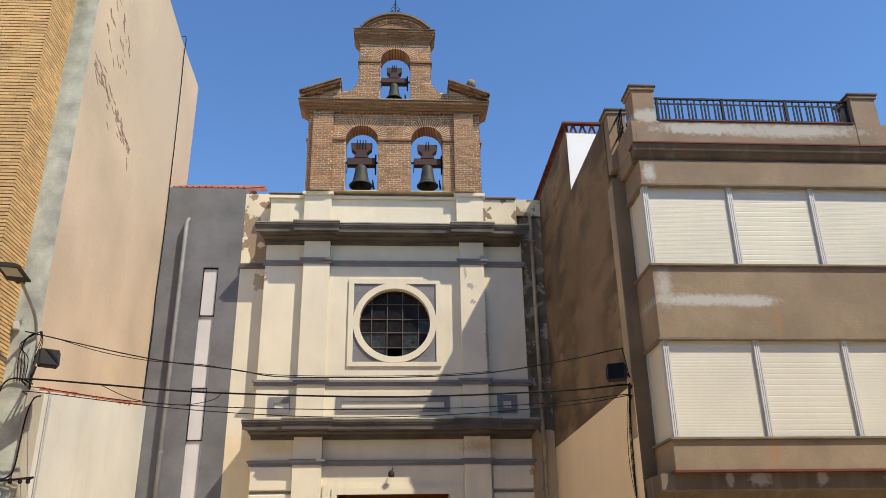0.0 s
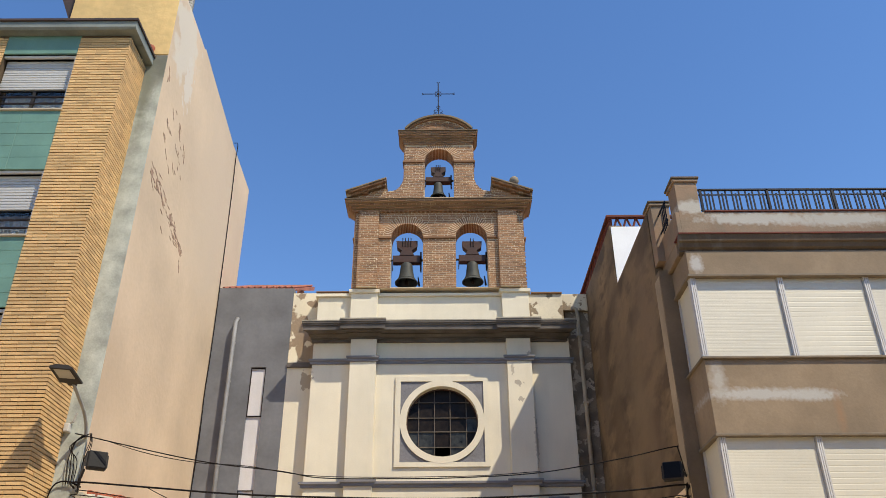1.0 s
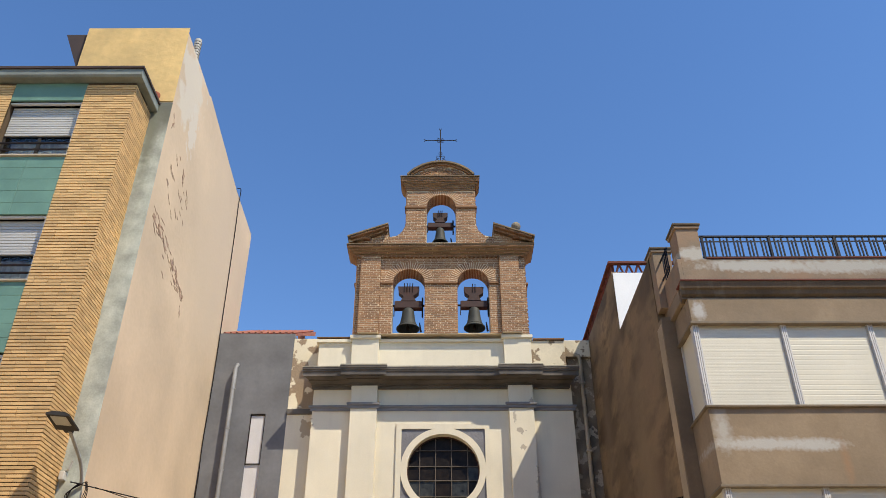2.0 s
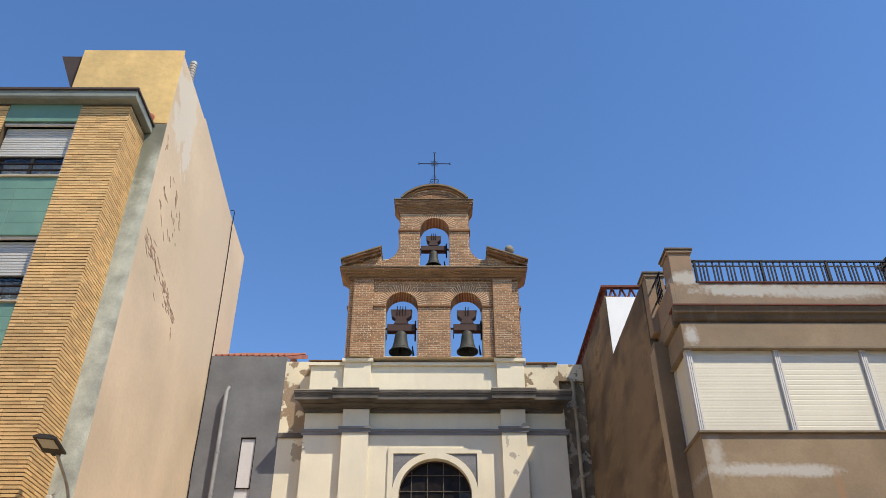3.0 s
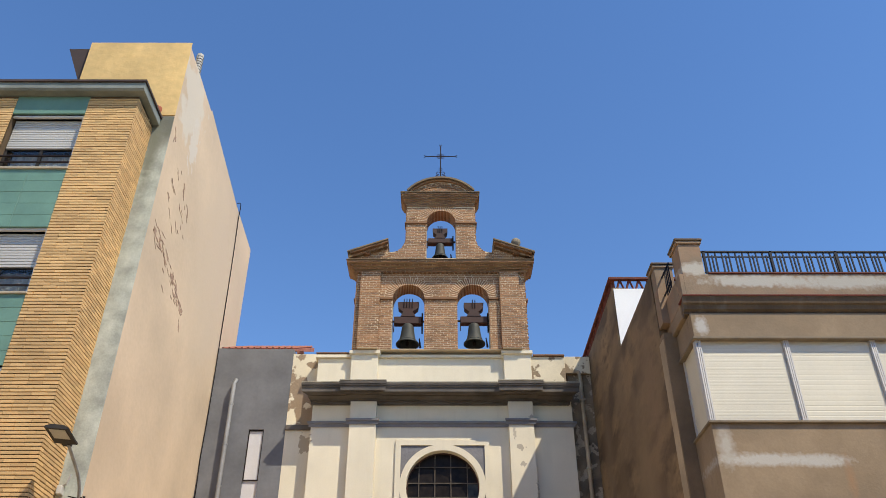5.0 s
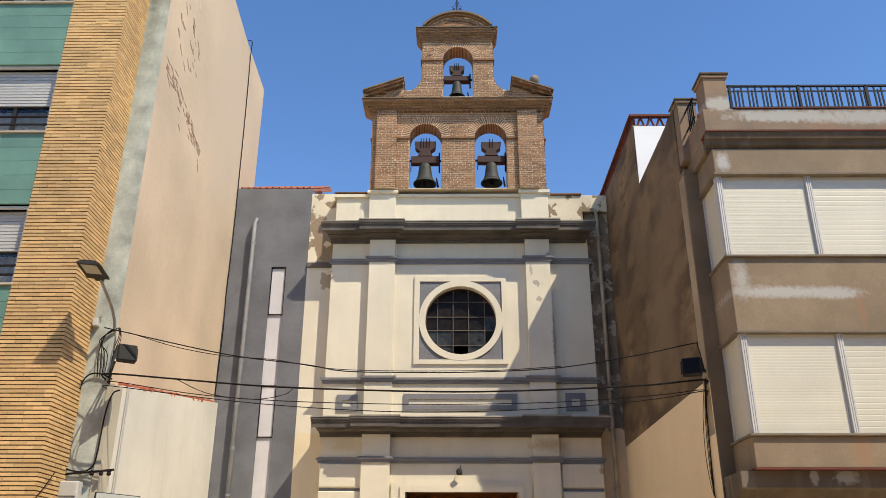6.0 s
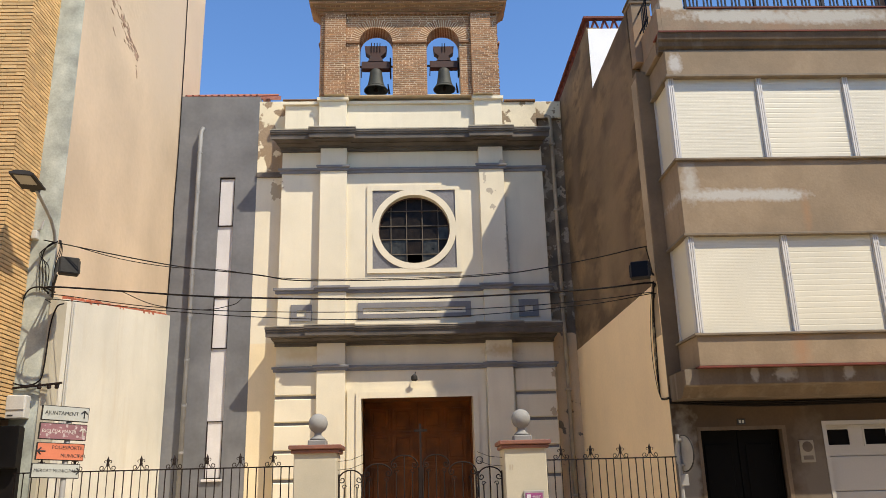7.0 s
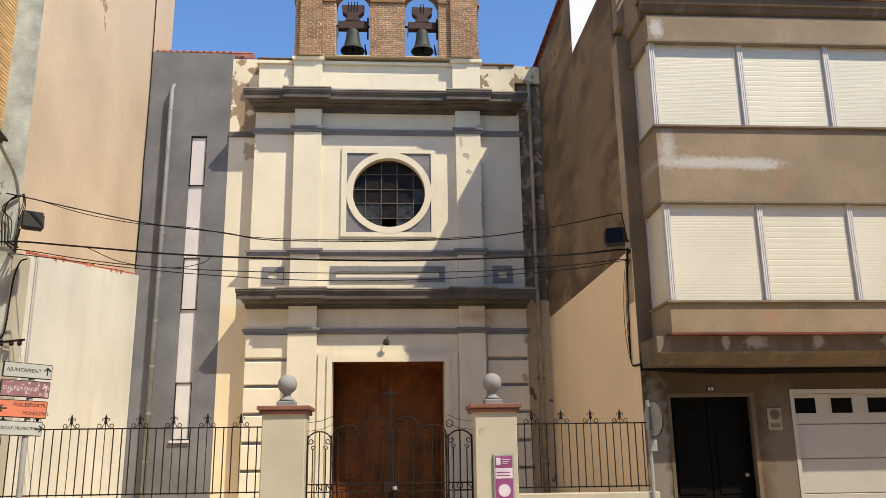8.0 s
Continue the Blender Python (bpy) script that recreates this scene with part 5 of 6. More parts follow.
def gate_pillar(x):
    p = thing("gate_pillar", (x, FY, 0), "pale rendered gate pillar with clay cap and stone ball", "pillar", "gate pillars")
    part("shaft", box(x - 0.30, x + 0.30, FY - 0.30, FY + 0.30, 0, 2.29, 0.012), PILLAR, p)
    cap = part("cap", box(x - 0.34, x + 0.34, FY - 0.34, FY + 0.34, 2.27, 2.325, 0.012), CAP_CLAY, p, "red-brown clay cap")
    part("cap_slab", box(x - 0.37, x + 0.37, FY - 0.37, FY + 0.37, 2.327, 2.385, 0.010), CAP_CLAY, cap)
    part("plinth", box(x - 0.13, x + 0.13, FY - 0.13, FY + 0.13, 2.387, 2.465, 0.01), STONE_BALL, p)
    prof = [(0.12, 0.0), (0.09, 0.03), (0.055, 0.06), (0.05, 0.09), (0.075, 0.12)] + [(0.14 * math.cos(radians(a)), 0.235 + 0.14 * math.sin(radians(a))) for a in range(-52, 90, 12)] + [(0.01, 0.375)]
    part("ball", lathe(prof, (x, FY, 2.472), 24), STONE_BALL, p, "round pale stone ball", smooth=True)
    return p


pl, pr = gate_pillar(-1.49), gate_pillar(1.485)
for dx in (0.0, 0.035):
    part("house_number_bar", box(1.25 + dx, 1.268 + dx, FY - 0.304, FY - 0.298, 1.98, 2.05), LEDGE, pr)
poster = thing("notice_board", (1.58, FY - 0.32, 0.9), "magenta and white printed notice in a grey frame on a pillar", "notice")
part("frame", box(1.43, 1.72, FY - 0.335, FY - 0.302, 0.85, 1.69, 0.006), STEEL, poster)
part("sheet", box(1.455, 1.695, FY - 0.340, FY - 0.336, 0.88, 1.66), MAGENTA, poster, "magenta sheet")
part("sheet", box(1.455, 1.695, FY - 0.344, FY - 0.341, 1.36, 1.50), PAPER, poster, "pale printed strip")
part("print", plate(arc(1.575, 1.20, 0.085, 0, 345, 16), [], FY - 0.346, FY - 0.341), PAPER, poster)
part("print", plate([(1.47, 1.54), (1.53, 1.54), (1.53, 1.64), (1.47, 1.64)], [], FY - 0.346, FY - 0.341), PAPER, poster)
for k in range(3):
    part("print_bar", box(1.55, 1.67 - 0.02 * k, FY - 0.345, FY - 0.341, 1.61 - 0.025 * k, 1.62 - 0.025 * k), PAPER, poster)
for k in range(2):
    part("print_bar", box(1.47, 1.66, FY - 0.347, FY - 0.3445, 1.395 + 0.04 * k, 1.41 + 0.04 * k), MAGENTA, poster)


def railing(x0, x1, pitch, first, label):
    """Iron bars between two rails; every fourth bar runs up into a spear with scrolls."""
    r = thing("iron_railing", ((x0 + x1) / 2, FY, 1.14), label, "railing", "forecourt railings")
    part("rail", box(x0, x1, FY - 0.008, FY + 0.008, 2.10, 2.118), IRON, r)
    part("rail", box(x0, x1, FY - 0.012, FY + 0.012, 1.21, 1.228), IRON, r)
    n = int((x1 - x0) / pitch)
    for i in range(n + 1):
        x = x0 + 0.03 + i * pitch
        if x > x1 - 0.01:
            break
        tall = i % 4 == first
        part("bar", tube([(x, FY, 1.14 if i % 4 == (first + 2) % 4 else 1.20), (x, FY, 2.20 if tall else 2.11)], 0.0085 if not tall else 0.006, 6), IRON, r)
        if tall:
            s = part("spear", lathe([(0.010, 0), (0.024, 0.03), (0.018, 0.05), (0.022, 0.08), (0.003, 0.14)], (x, FY, 2.17), 8), IRON, r)
            for e in (-1, 1):
                pts = [(x + e * 0.012, FY, 2.21), (x + e * 0.022, FY, 2.17), (x + e * 0.045, FY, 2.135)]
                part("scroll", tube(pts + curl(x + e * 0.080, 2.15, 0.038, 0.015, 215 if e > 0 else -35, 215 + 420 if e > 0 else -35 - 420, FY, 14), 0.006, 5), IRON, s)
                part("scroll", tube(curl(x + e * 0.035, 2.235, 0.024, 0.012, 200 if e > 0 else -20, -100 if e > 0 else 280, FY, 10), 0.005, 5), IRON, s)
    return r


railing(-5.80, -1.80, 0.1175, 3, "black wrought-iron railing with spear tops before the grey house")
railing(1.80, 3.80, 0.109, 2, "black wrought-iron railing with spear tops beside the gate")

GY = FY - 0.02
gate = thing("iron_gate", (0, GY, 0), "black wrought-iron double gate with scrolls and a small cross", "gate")
for x0, x1, name in ((-1.18, -0.84, "side_panel"), (-0.82, -0.02, "gate_leaf"), (0.02, 0.80, "gate_leaf"), (0.82, 1.17, "side_panel")):
    leaf = part(name, box(x0, x1, GY - 0.012, GY + 0.012, 1.30, 1.318), IRON, gate, "wrought-iron scrolled leaf")
    for z in (1.195, 0.16):
        part("rail", box(x0, x1, GY - 0.012, GY + 0.012, z, z + 0.018), IRON, leaf)
    wide = x1 - x0
    arches = [((x0 + x1) / 2, wide / 2 * 0.98, 1.90)] if name == "side_panel" else (
        [(x0 + 0.20, 0.20, 1.98), (x0 + 0.58, 0.19, 2.09)] if x0 < 0 else [(x1 - 0.20, 0.20, 1.98), (x1 - 0.58, 0.19, 2.09)])
    for cx0, h, zs in arches:
        part("arch", tube([(x, GY, z) for x, z in [(cx0 + h * math.cos(radians(a)), zs + 0.135 * math.sin(radians(a))) for a in range(0, 181, 12)]], 0.010, 6), IRON, leaf)
        for e in (-1, 1):
            part("scroll", tube(curl(cx0 + e * (h - 0.045), zs, 0.045, 0.016, 0 if e > 0 else 180, -390 if e > 0 else 570, GY, 16), 0.008, 5), IRON, leaf)
            part("scroll", tube(curl(cx0 + e * (h - 0.075) , zs - 0.095, 0.035, 0.012, 180 if e > 0 else 0, -200 if e > 0 else 380, GY, 12), 0.006, 5), IRON, leaf)
            part("bar", tube([(cx0 + e * (h - 0.075), GY, 0.16), (cx0 + e * (h - 0.075), GY, zs - 0.10)], 0.0085, 6), IRON, leaf)
        part("bar", tube([(cx0, GY, 0.16), (cx0, GY, zs + 0.13)], 0.0085, 6), IRON, leaf)
    for x in (x0 + 0.005, x1 - 0.005):
        part("stile", tube([(x, GY, 0.08), (x, GY, 1.98 if abs(x) > 0.5 else 2.05)], 0.013, 6), IRON, leaf)
part("gate_cross", box(-0.015, 0.015, GY - 0.012, GY + 0.012, 0.1, 2.67), IRON, gate, "upright bar ending in a cross")
part("cross_arm", box(-0.095, 0.095, GY - 0.014, GY + 0.014, 2.555, 2.587), IRON, gate)
part("lock", box(-0.10, 0.09, GY - 0.04, GY + 0.03, 1.18, 1.33, 0.008), IRON, gate)
part("padlock", lathe([(0.03, 0), (0.035, 0.02), (0.03, 0.05)], (0.06, GY - 0.06, 1.22), 10), STEEL, gate, "bright padlock")
up = Matrix.Rotation(radians(90), 4, "X")
lettering("I N N", 0.13, IRON, gate, Matrix.Translation((-1.12, GY, 1.262)) @ up, depth=0.006)
lettering("I O N", 0.13, IRON, gate, Matrix.Translation((0.86, GY, 1.262)) @ up, depth=0.006)
for s in (-1, 1):
    for za, zb in ((2.16, 2.22), (2.04, 2.10)):
        part("stay_wire", tube([(s * 0.82, GY, zb + 0.03), (s * 1.0, GY, zb - 0.04), (s * 1.19, GY, za)], 0.004, 5), IRON, gate)
part("ring", tube(curl(0.85, 2.13, 0.05, 0.05, 0, 345, GY, 16), 0.007, 5, closed=True), IRON, gate)

# ---- church wall fittings ----
pipe = thing("church_rainpipe", (3.56, C + 0.13, 0), "old painted rain pipe on the flaked church wall", "pipe")
part("pipe", tube([(3.56, C + 0.13, 0), (3.56, C + 0.13, 10.85), (3.53, C + 0.10, 10.98), (3.42, C + 0.14, 11.05)], 0.05, 10), PIPE_OLD, pipe, smooth=True)
for z in (1.5, 3.9, 6.2, 8.4, 10.2):
    part("clamp", box(3.49, 3.63, C + 0.07, C + 0.2, z, z + 0.05, 0.004), PIPE_OLD, pipe)
spot = thing("wall_spotlight", (-0.08, C - 0.02, 4.30), "small dark spotlight over the church door", "lamp")
part("bracket", tube([(-0.06, C + 0.01, 4.38), (-0.06, C - 0.12, 4.38), (-0.08, C - 0.15, 4.30)], 0.012), DARK_METAL, spot)
part("head", lathe([(0.05, 0), (0.075, 0.03), (0.07, 0.10), (0.03, 0.15)], (-0.09, C - 0.17, 4.17), 12), DARK_METAL, spot)


# ---- cables ----
def smooth_line(points, n=6):
    """Catmull-Rom curve through the points."""
    p = [Vector(q) for q in points]
    p = [2 * p[0] - p[1]] + p + [2 * p[-1] - p[-2]]
    out = []
    for i in range(1, len(p) - 2):
        for k in range(n):
            t = k / n
            a, b, c, d = p[i - 1:i + 3]
            out.append(0.5 * ((2 * b) + (c - a) * t + (2 * a - 5 * b + 4 * c - d) * t * t + (3 * b - a - 3 * c + d) * t ** 3))
    out.append(p[-2])
    return out


def cable(points, r, label, n=6):
    pts = smooth_line(points, n)
    return solo("cable", tube(pts, r, 6), RUBBER, pts[0], label, "cable", "street cables", smooth=True)


Yc = 12.9
cable([(-5.95, 13.4, 5.80), (-5.79, Yc, 5.66), (-3.89, Yc, 5.24), (-2.59, Yc, 5.07), (-1.94, Yc, 4.96), (-0.81, Yc, 4.94), (0.25, Yc, 4.95), (1.50, Yc, 5.02), (2.78, Yc, 5.23), (3.62, Yc, 5.41), (3.72, Yc + 0.05, 5.38), (3.83, Yc + 0.2, 5.0)],
      0.009, "thin black cable sagging across the street front")
cable([(-5.5, Yc - 0.01, 5.60), (-4.7, Yc, 5.36), (-3.89, Yc, 5.21), (-3.1, Yc, 5.15), (-1.94, Yc, 4.985), (0.25, Yc, 4.97), (1.50, Yc + 0.01, 5.04)], 0.006, "thin second strand twisted round a cable")
cable([(-6.0, 13.45, 4.95), (-5.75, Yc, 4.92), (-4.70, Yc, 4.84), (-3.38, Yc, 4.73), (-2.10, Yc, 4.67), (-0.36, Yc, 4.63), (0.96, Yc, 4.65), (2.75, Yc, 4.73), (3.71, Yc, 4.82), (3.84, 13.15, 4.80)], 0.0145, "thick black bundled cable across the street front")
cable([(-5.95, 13.45, 4.80), (-5.64, Yc, 4.72), (-3.87, Yc, 4.50), (-2.34, Yc, 4.37), (-0.79, Yc, 4.31), (0.95, Yc, 4.35), (2.74, Yc, 4.49), (3.70, Yc, 4.64), (3.84, 13.15, 4.68)], 0.007, "thin black cable under the thick one")
cable([(-5.9, 13.4, 4.86), (-5.6, Yc, 4.79), (-4.2, Yc, 4.58), (-2.6, Yc, 4.47), (-0.5, Yc, 4.43), (1.5, Yc, 4.47), (3.0, Yc, 4.58), (3.70, Yc, 4.66), (3.84, 13.15, 4.63)], 0.007, "thin black cable between two others")
cable([(-4.65, Yc, 4.84), (-4.09, Yc, 4.60), (-3.37, Yc, 4.51), (-2.9, Yc, 4.58), (-2.75, Yc, 4.68)], 0.006, "short loose black cable loop")
# runs down the right-hand house and along under its gallery
for dx, r in ((0.0, 0.009), (0.10, 0.006), (0.22, 0.005), (0.05, 0.006)):
    cable([(3.83, 13.10 + dx * 0.3, 4.90), (3.82, 13.22 + dx, 4.35), (3.82, 13.28 + dx * 1.2, 3.75), (3.82, 13.32 + dx * 0.6, 3.28), (3.81, 13.27, 3.05), (3.80, 13.09, 2.99 + dx * 0.1), (3.84, 12.93, 2.99 + dx * 0.1)], r, "black cable clipped down the house corner")
for k in range(3):
    cable([(3.84, F - 0.02, 2.98 - k * 0.03), (5.2, F - 0.03, 2.91 - k * 0.03), (7.0, F - 0.03, 2.91 - k * 0.025), (8.8, F - 0.03, 2.92 - k * 0.03)], 0.014, "black cable fixed under the gallery")
# loops on the left-hand corner
YL = 13.47
cable([(-5.90, YL, 4.97), (-6.10, YL, 5.06), (-6.30, YL, 5.04), (-6.40, YL, 4.85), (-6.44, YL, 4.3), (-6.46, YL, 3.7), (-6.42, YL, 3.53), (-6.2, YL, 3.47), (-6.02, YL, 3.52), (-5.95, YL, 3.7), (-5.92, YL, 4.4), (-5.85, YL, 4.72), (-5.7, YL - 0.1, 4.76)], 0.013, "thick black cable looped on the house corner")
for k in range(4):
    cable([(-6.0 + 0.02 * k, YL, 5.85), (-6.12 - 0.03 * k, YL - 0.02, 5.72 - 0.03 * k), (-6.20 + 0.05 * k, YL, 5.4), (-6.16 + 0.04 * k, YL, 5.02)], 0.008, "tangled thin black cable on the corner")
for k in range(3):
    cable([(-5.93 + 0.015 * k, YL, 5.86), (-5.88 + 0.02 * k, YL - 0.05, 5.70 - 0.04 * k), (-5.95, YL, 5.45 - 0.1 * k), (-5.92, YL, 5.0)], 0.007, "tangled thin black cable on the corner")
cable([(-6.36, 13.02, 3.4), (-6.38, 12.8, 3.15), (-6.39, 12.62, 2.98)], 0.008, "thin black cable over the brick edge")
XE = lx(19.7)
cable([(XE + 0.03, 19.25, 16.16), (XE + 0.06, 19.5, 16.29), (XE + 0.03, 19.6, 15.81), (XE + 0.02, 19.72, 14.8), (XE + 0.02, 19.82, 12.67), (XE + 0.03, 19.85, 10.13), (XE + 0.02, 19.84, 8.7), (XE + 0.04, 19.86, 7.69), (XE + 0.02, 19.85, 6.07)], 0.013, "thin black cable down the corner of two houses")

# ---- street lamp, floodlights, boxes ----
lamp = thing("street_lamp", (-6.0, 13.5, 5.84), "dark flat street lamp on a bent arm", "street lamp")
part("arm", tube(smooth_line([(-6.0, 13.50, 5.80), (-5.98, 13.36, 5.98), (-5.97, 13.15, 6.14), (-5.94, 12.75, 6.28), (-5.91, 12.46, 6.36)]), 0.028, 8), STEEL, lamp, smooth=True)
hd = pose(-5.92, 12.20, 6.40, -5.5, 4, 4) @ Matrix.Scale(0.94, 4)
bm = plate([(-0.19, -0.02), (0.19, -0.02), (0.19, 0.012), (0.10, 0.05), (-0.10, 0.05), (-0.19, 0.012)], [], -0.33, 0.24)
plate([(-0.07, -0.02), (0.07, -0.02), (0.07, 0.03), (-0.07, 0.03)], [], 0.24, 0.34, bm)
bm.transform(hd)
part("head", bm, DARK_METAL, lamp, "dark flat lamp head")
bm = box(-0.13, 0.13, -0.29, 0.04, -0.026, -0.021)
bm.transform(hd)
part("lens", bm, LENS, lamp, "dull pale lens")


def floodlight(x, y, z, turn, label):
    f = thing("floodlight", (x, y, z), label, "floodlight", "floodlights")
    m = pose(x, y, z, -12, 0, turn) @ Matrix.Scale(0.88, 4)
    for name, b, mt in (("body", box(-0.17, 0.17, -0.06, 0.06, -0.17, 0.17, 0.02), DARK_METAL), ("glass", box(-0.145, 0.145, -0.068, -0.058, -0.145, 0.145), SHOP),
                        ("bracket", box(-0.19, -0.172, -0.02, 0.02, -0.12, 0.12), DARK_METAL), ("bracket", box(0.172, 0.19, -0.02, 0.02, -0.12, 0.12), DARK_METAL),
                        ("fin", box(-0.12, 0.12, 0.06, 0.09, 0.0, 0.01), DARK_METAL), ("fin", box(-0.12, 0.12, 0.06, 0.09, 0.06, 0.07), DARK_METAL)):
        b.transform(m)
        part(name, b, mt, f)
    return f


fl = floodlight(-5.53, 13.02, 5.28, 32, "dark square floodlight on an arm off the white wall")
part("arm", tube([(-5.97, 13.5, 5.05), (-5.85, 13.3, 5.1), (-5.72, 13.05, 5.15)], 0.018), DARK_METAL, fl)
part("arm", tube([(-5.90, 13.48, 5.55), (-5.9, 13.35, 5.1), (-5.95, 13.5, 4.9)], 0.02), DARK_METAL, fl)
fr = floodlight(3.54, 12.80, 5.0, -22, "dark square floodlight on the house corner")
part("arm", tube([(3.66, 12.85, 5.05), (3.85, 13.12, 5.0)], 0.02), DARK_METAL, fr)
solo("receiver_box", box(-6.37, -6.28, 13.40, 13.548, 5.88, 6.02, 0.01), BOX_PLASTIC, (-6.32, 13.5, 5.88), "small pale plastic box on the corner column", "box")
solo("wall_bracket", tube([(-6.40, 13.54, 6.02), (-6.24, 13.45, 6.06), (-6.20, 13.42, 6.20)], 0.02), BOX_PLASTIC, (-6.3, 13.5, 6.0), "small pale bracket on the corner column", "bracket")
meter = thing("meter_box", (-6.26, 13.45, 2.95), "pale grey plastic meter box on the corner", "box")
part("casing", box(-6.41, -6.11, 13.34, 13.544, 2.95, 3.31, 0.015), BOX_PLASTIC, meter)
part("lid", box(-6.40, -6.12, 13.325, 13.339, 3.08, 3.30, 0.008), BOX_PLASTIC, meter)
part("print_bar", box(-6.37, -6.28, 13.334, 13.341, 2.99, 3.01), INK, meter)
arm = thing("insulator_bracket", (-6.05, 13.45, 3.46), "dark iron bracket with insulators", "bracket")
part("bar", tube([(-6.5, 13.50, 3.43), (-6.0, 13.44, 3.46), (-5.60, 13.38, 3.49)], 0.018), IRON, arm)
for x in (-5.95, -5.80, -5.68):
    part("insulator", lathe([(0.02, 0), (0.035, 0.02), (0.03, 0.05), (0.04, 0.07), (0.01, 0.09)], (x, 13.40, 3.40), 10), IRON, arm)

# ---- direction signs ----
signs = thing("direction_signs", (-5.02, 12.36, 0), "four town direction signs on a grey pole", "sign")
part("pole", tube([(-5.02, 12.40, 0), (-5.02, 12.40, 3.0)], 0.04, 10), STEEL, signs, smooth=True)
turn = Matrix.Rotation(radians(44), 4, "Z") @ Matrix.Rotation(radians(1.5), 4, "Y")


def sign(z0, z1, shift, face, words, size, x_text, ink, arrow, x_arrow):
    zc, h = (z0 + z1) / 2, (z1 - z0) / 2
    m = Matrix.Translation((-5.05 + shift * 0.72, 12.32 + shift * 0.69, zc)) @ turn
    b = box(-0.33, 0.33, -0.02, 0.02, -h, h, 0.008)
    b.transform(m)
    s = part("sign_panel", b, DARK_METAL, signs, "flat direction panel")
    b = box(-0.318, 0.318, -0.024, -0.020, -h + 0.012, h - 0.012)
    b.transform(m)
    part("face", b, face, s)
    for k, line in enumerate(words):
        dz = 0.0 if len(words) == 1 else (0.055 - 0.11 * k)
        lettering(line, size, ink, s, m @ Matrix.Translation((x_text[k], -0.026, dz)) @ up, depth=0.0012)
    b = bmesh.new()
    tube([(-0.05, -0.026, 0), (0.05, -0.026, 0)], 0.010, 4, b)
    tube([(0.01, -0.026, 0.045), (0.055, -0.026, 0)], 0.010, 4, b)
    tube([(0.01, -0.026, -0.045), (0.055, -0.026, 0)], 0.010, 4, b)
    b.transform(m @ Matrix.Translation((x_arrow, 0, 0)) @ Matrix.Rotation(radians(-arrow), 4, "Y"))
    part("arrow", b, ink, s)


sign(2.80, 3.01, 0.0, SIGN_WHITE, ("AJUNTAMENT",), 0.074, (-0.29,), INK, 90, 0.26)
sign(2.54, 2.77, -0.01, SIGN_PURPLE, ("ESGLÉSIA MAJOR",), 0.064, (-0.30,), PALE_INK, 90, 0.27)
sign(2.26, 2.50, -0.02, SIGN_RED, ("POLIESPORTIU", "MUNICIPAL"), 0.070, (-0.13, 0.0), INK, 180, -0.26)
sign(2.02, 2.22, -0.06, SIGN_WHITE, ("MERCAT MUNICIPAL",), 0.062, (-0.30,), INK, 0, 0.27)

# ---- right-hand house fittings ----
mirror = thing("road_sign_back", (3.72, 12.40, 0), "grey back of a round road sign on a thin pole", "road sign")
part("pole", tube([(3.74, 12.42, 0), (3.74, 12.42, 2.42)], 0.028, 8), STEEL, mirror)
b = lathe([(0.02, -0.012), (0.245, -0.012), (0.25, 0.0), (0.245, 0.012), (0.02, 0.014)], (0, 0, 0), 32)
b.transform(pose(3.80, 12.36, 2.15) @ Matrix.Rotation(radians(-77), 4, "Z") @ Matrix.Rotation(radians(90), 4, "X"))
part("disc", b, STEEL, mirror)
b = tube([(0.25 * math.cos(2 * math.pi * k / 32), 0.25 * math.sin(2 * math.pi * k / 32), 0) for k in range(32)], 0.012, 6, closed=True)
b.transform(pose(3.80, 12.36, 2.15) @ Matrix.Rotation(radians(-77), 4, "Z") @ Matrix.Rotation(radians(90), 4, "X"))
part("rim", b, DARK_METAL, mirror)
for z in (2.33, 1.97):
    part("clamp", box(3.72, 3.85, 12.36, 12.42, z, z + 0.03), STEEL, mirror)
part("tag", box(3.71, 3.83, 12.37, 12.39, 1.70, 1.86, 0.006), STEEL, mirror)
plaque = thing("wall_plaque", (5.88, F - 0.01, 1.98), "beige wall plaque with a round emblem", "plaque")
part("tile", box(5.765, 5.985, F - 0.025, F - 0.005, 1.99, 2.32, 0.006), PLAQUE, plaque)
part("emblem", lathe([(0.075, 0), (0.08, 0.006), (0.05, 0.010)], (0, 0, 0), 20), DARK_RENDER, plaque).data.transform(Matrix.Translation((0.0, -0.015, 0.24)) @ Matrix.Rotation(radians(90), 4, "X") @ Matrix.Translation(Vector((5.88, F - 0.01, 1.98))))
part("print_bar", box(5.80, 5.95, F - 0.028, F - 0.0255, 2.03, 2.09), DARK_RENDER, plaque)
num = thing("number_tile", (4.915, F - 0.01, 2.57), "small dark number tile over the door", "plaque")
part("tile", box(4.85, 4.98, F - 0.02, F - 0.005, 2.575, 2.66, 0.004), INK, num)
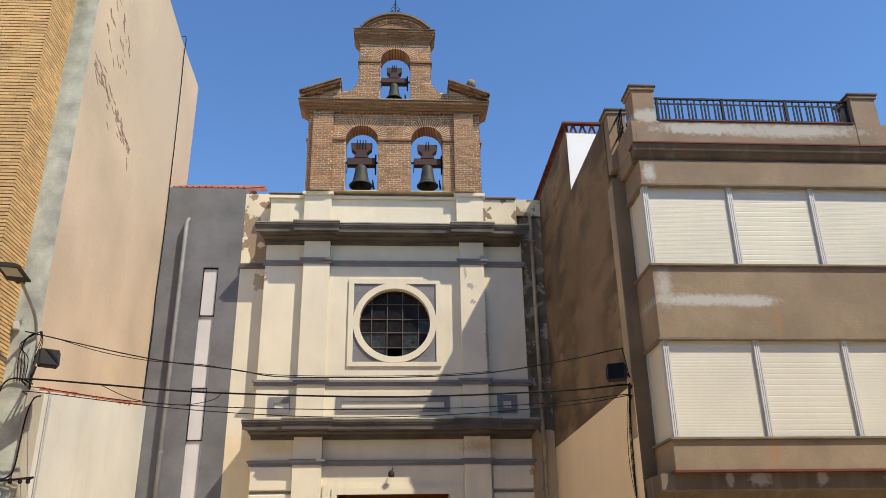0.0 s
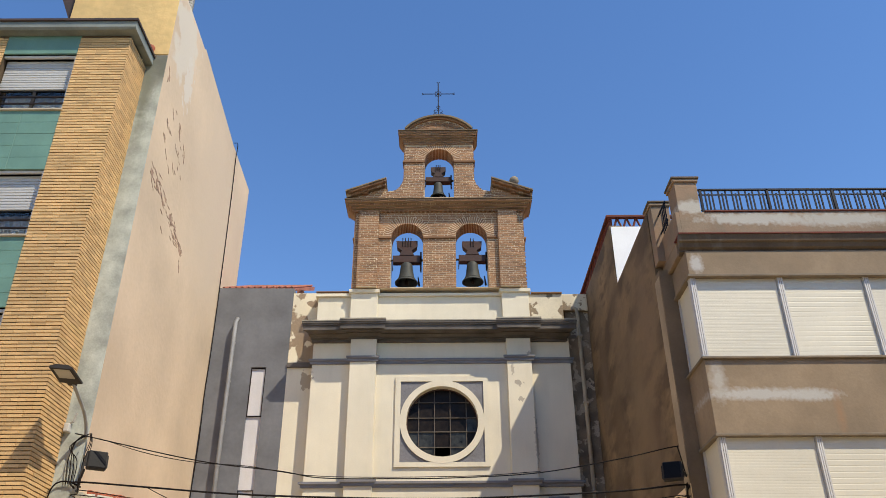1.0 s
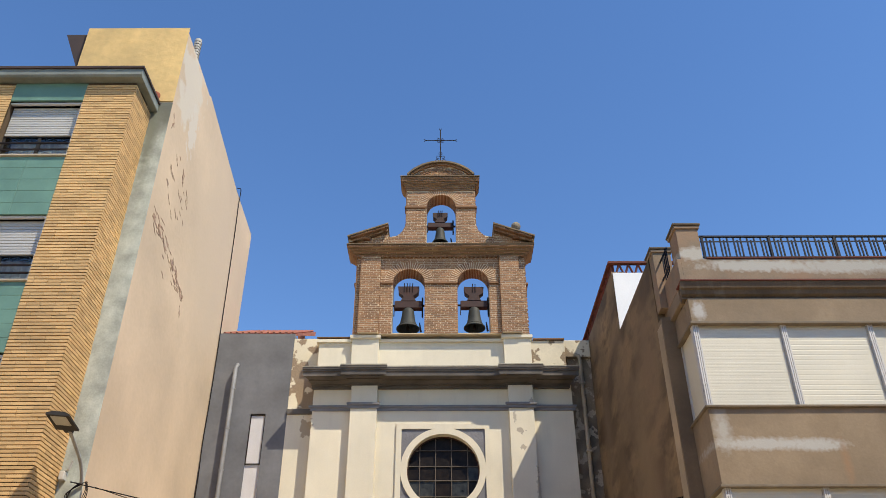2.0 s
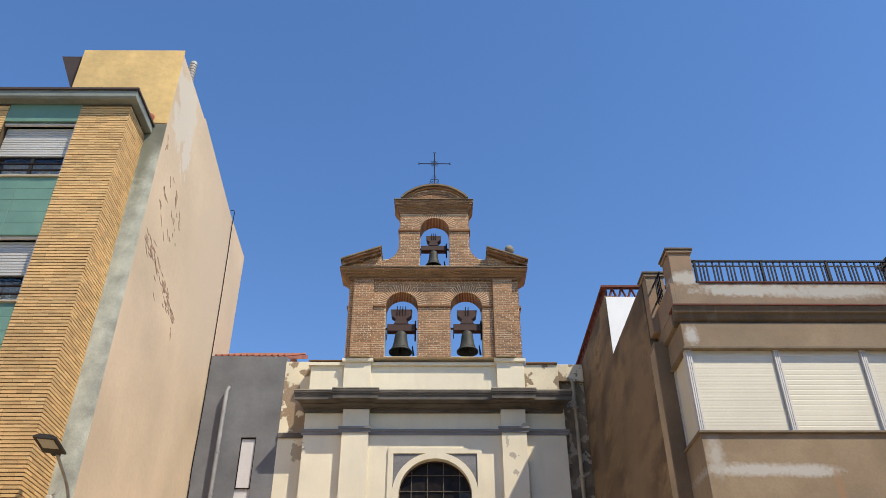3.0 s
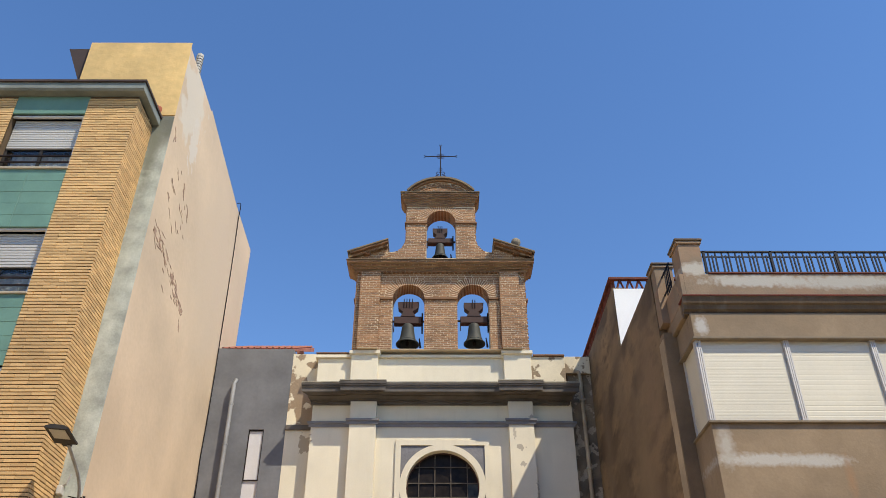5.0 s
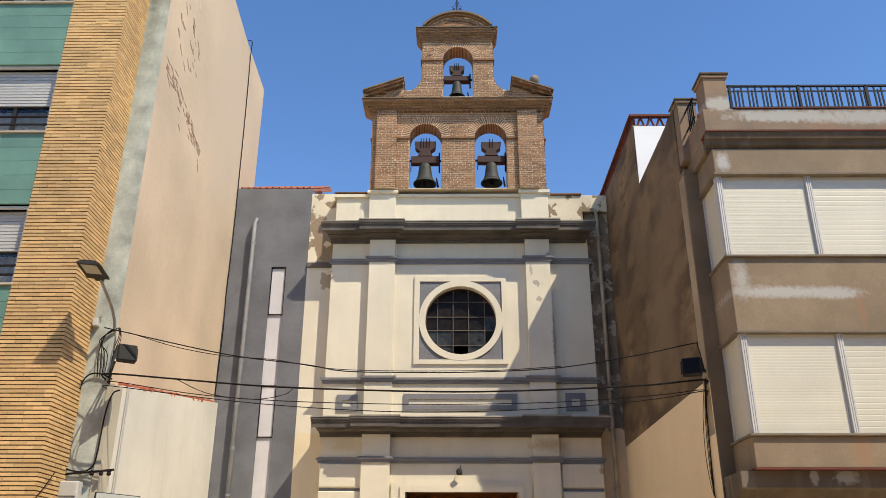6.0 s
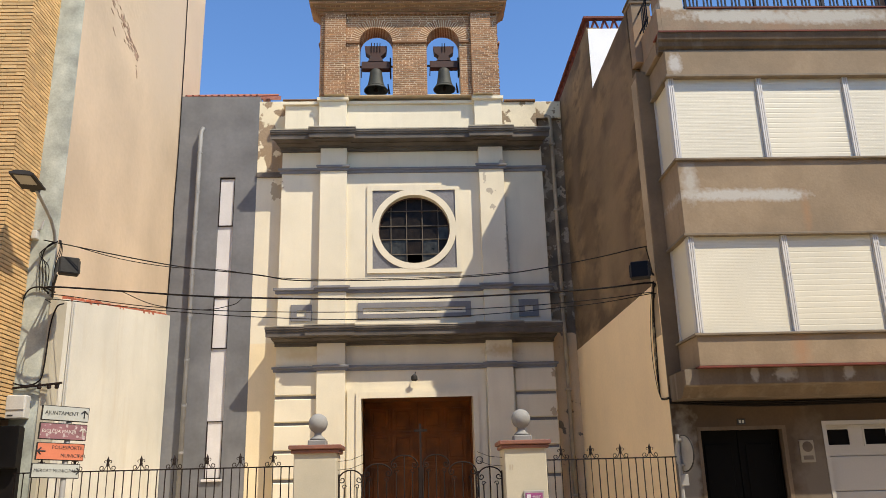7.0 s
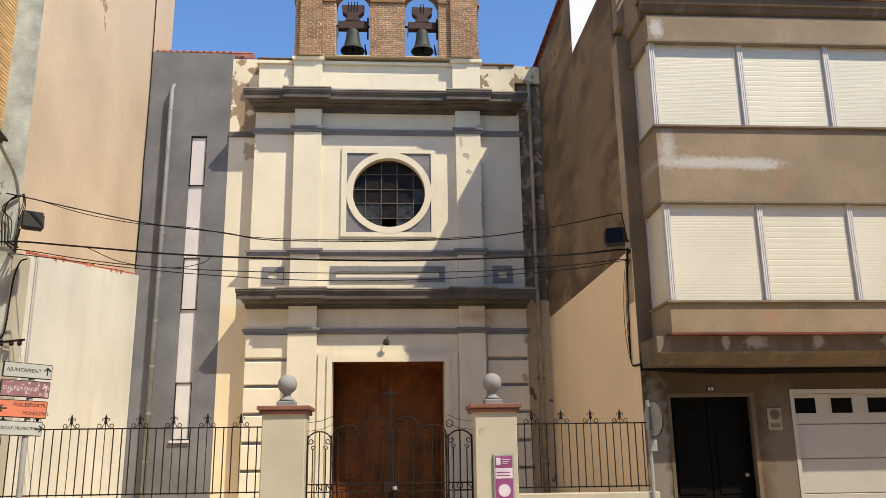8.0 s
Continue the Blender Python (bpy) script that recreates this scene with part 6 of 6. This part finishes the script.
for dx in (0.025, 0.075):
    part("number_bar", box(4.85 + dx, 4.88 + dx, F - 0.023, F - 0.0205, 2.595, 2.64), SIGN_WHITE, num)

# ---- yellow facing bricks of the left-hand house ----
COURSE, H = 0.066, 0.048
mod_f, mod_s = 1.01 / 4, 0.95 / 4


def brick_mesh(w, d, name):
    bm = box(0, w, 0, d, 0, H)
    me = bpy.data.meshes.new(name)
    bmesh.ops.recalc_face_normals(bm, faces=bm.faces)
    bm.to_mesh(me)
    bm.free()
    me.materials.append(YBRICK)
    return me


full_f, half_f = brick_mesh(mod_f - 0.006, 0.05, "brick"), brick_mesh(mod_f / 2 - 0.006, 0.05, "brick_half")
full_s, half_s = brick_mesh(0.05, mod_s - 0.006, "brick"), brick_mesh(0.05, mod_s / 2 - 0.006, "brick_half")
fronts, sides, joined = [], [], bmesh.new()
rg = random.Random(21)
base = block.location
core_ob = [o for o in block.children if o.name.startswith("bay_core")][0]
rows = int((13.97 - 2.96) / COURSE)
for r in range(rows):
    z = 2.965 + r * COURSE
    single = r < 36
    odd = r % 2 if rg.random() < 0.8 else 1 - r % 2
    for face in (0, 1):
        mod = mod_s if face else mod_f
        cells = [(k * mod, 1) for k in range(4)] if not odd else [(0, 0)] + [(mod / 2 + k * mod, 1) for k in range(3)] + [(3.5 * mod, 0)]
        for u, whole in cells:
            j = rg.uniform(-0.004, 0.004)
            w = (mod if whole else mod / 2) - 0.006
            if face:
                at = Vector((-6.45 + j, B + 0.002 + u, z))
                size = (0.05, w)
            else:
                at = Vector((-7.43 + u, B + j, z))
                size = (w, 0.05)
            if single:
                ob = new("brick", (full_s if whole else half_s) if face else (full_f if whole else half_f))
                ob.parent = core_ob
                ob.location = at - base
            else:
                box(at.x, at.x + size[0], at.y, at.y + size[1], z, z + H, 0, joined)
    for k in range(7):
        x = -10.4 + k * mod_f - (mod_f / 2 if odd else 0)
        if z > 5.0 and x < -8.96:
            box(max(x, -10.4), min(x + mod_f - 0.006, -8.93), B + rg.uniform(-0.004, 0.004), B + 0.05, z, z + H, 0, joined)
part("brick_course", joined, YBRICK, core_ob, kind="stuff")
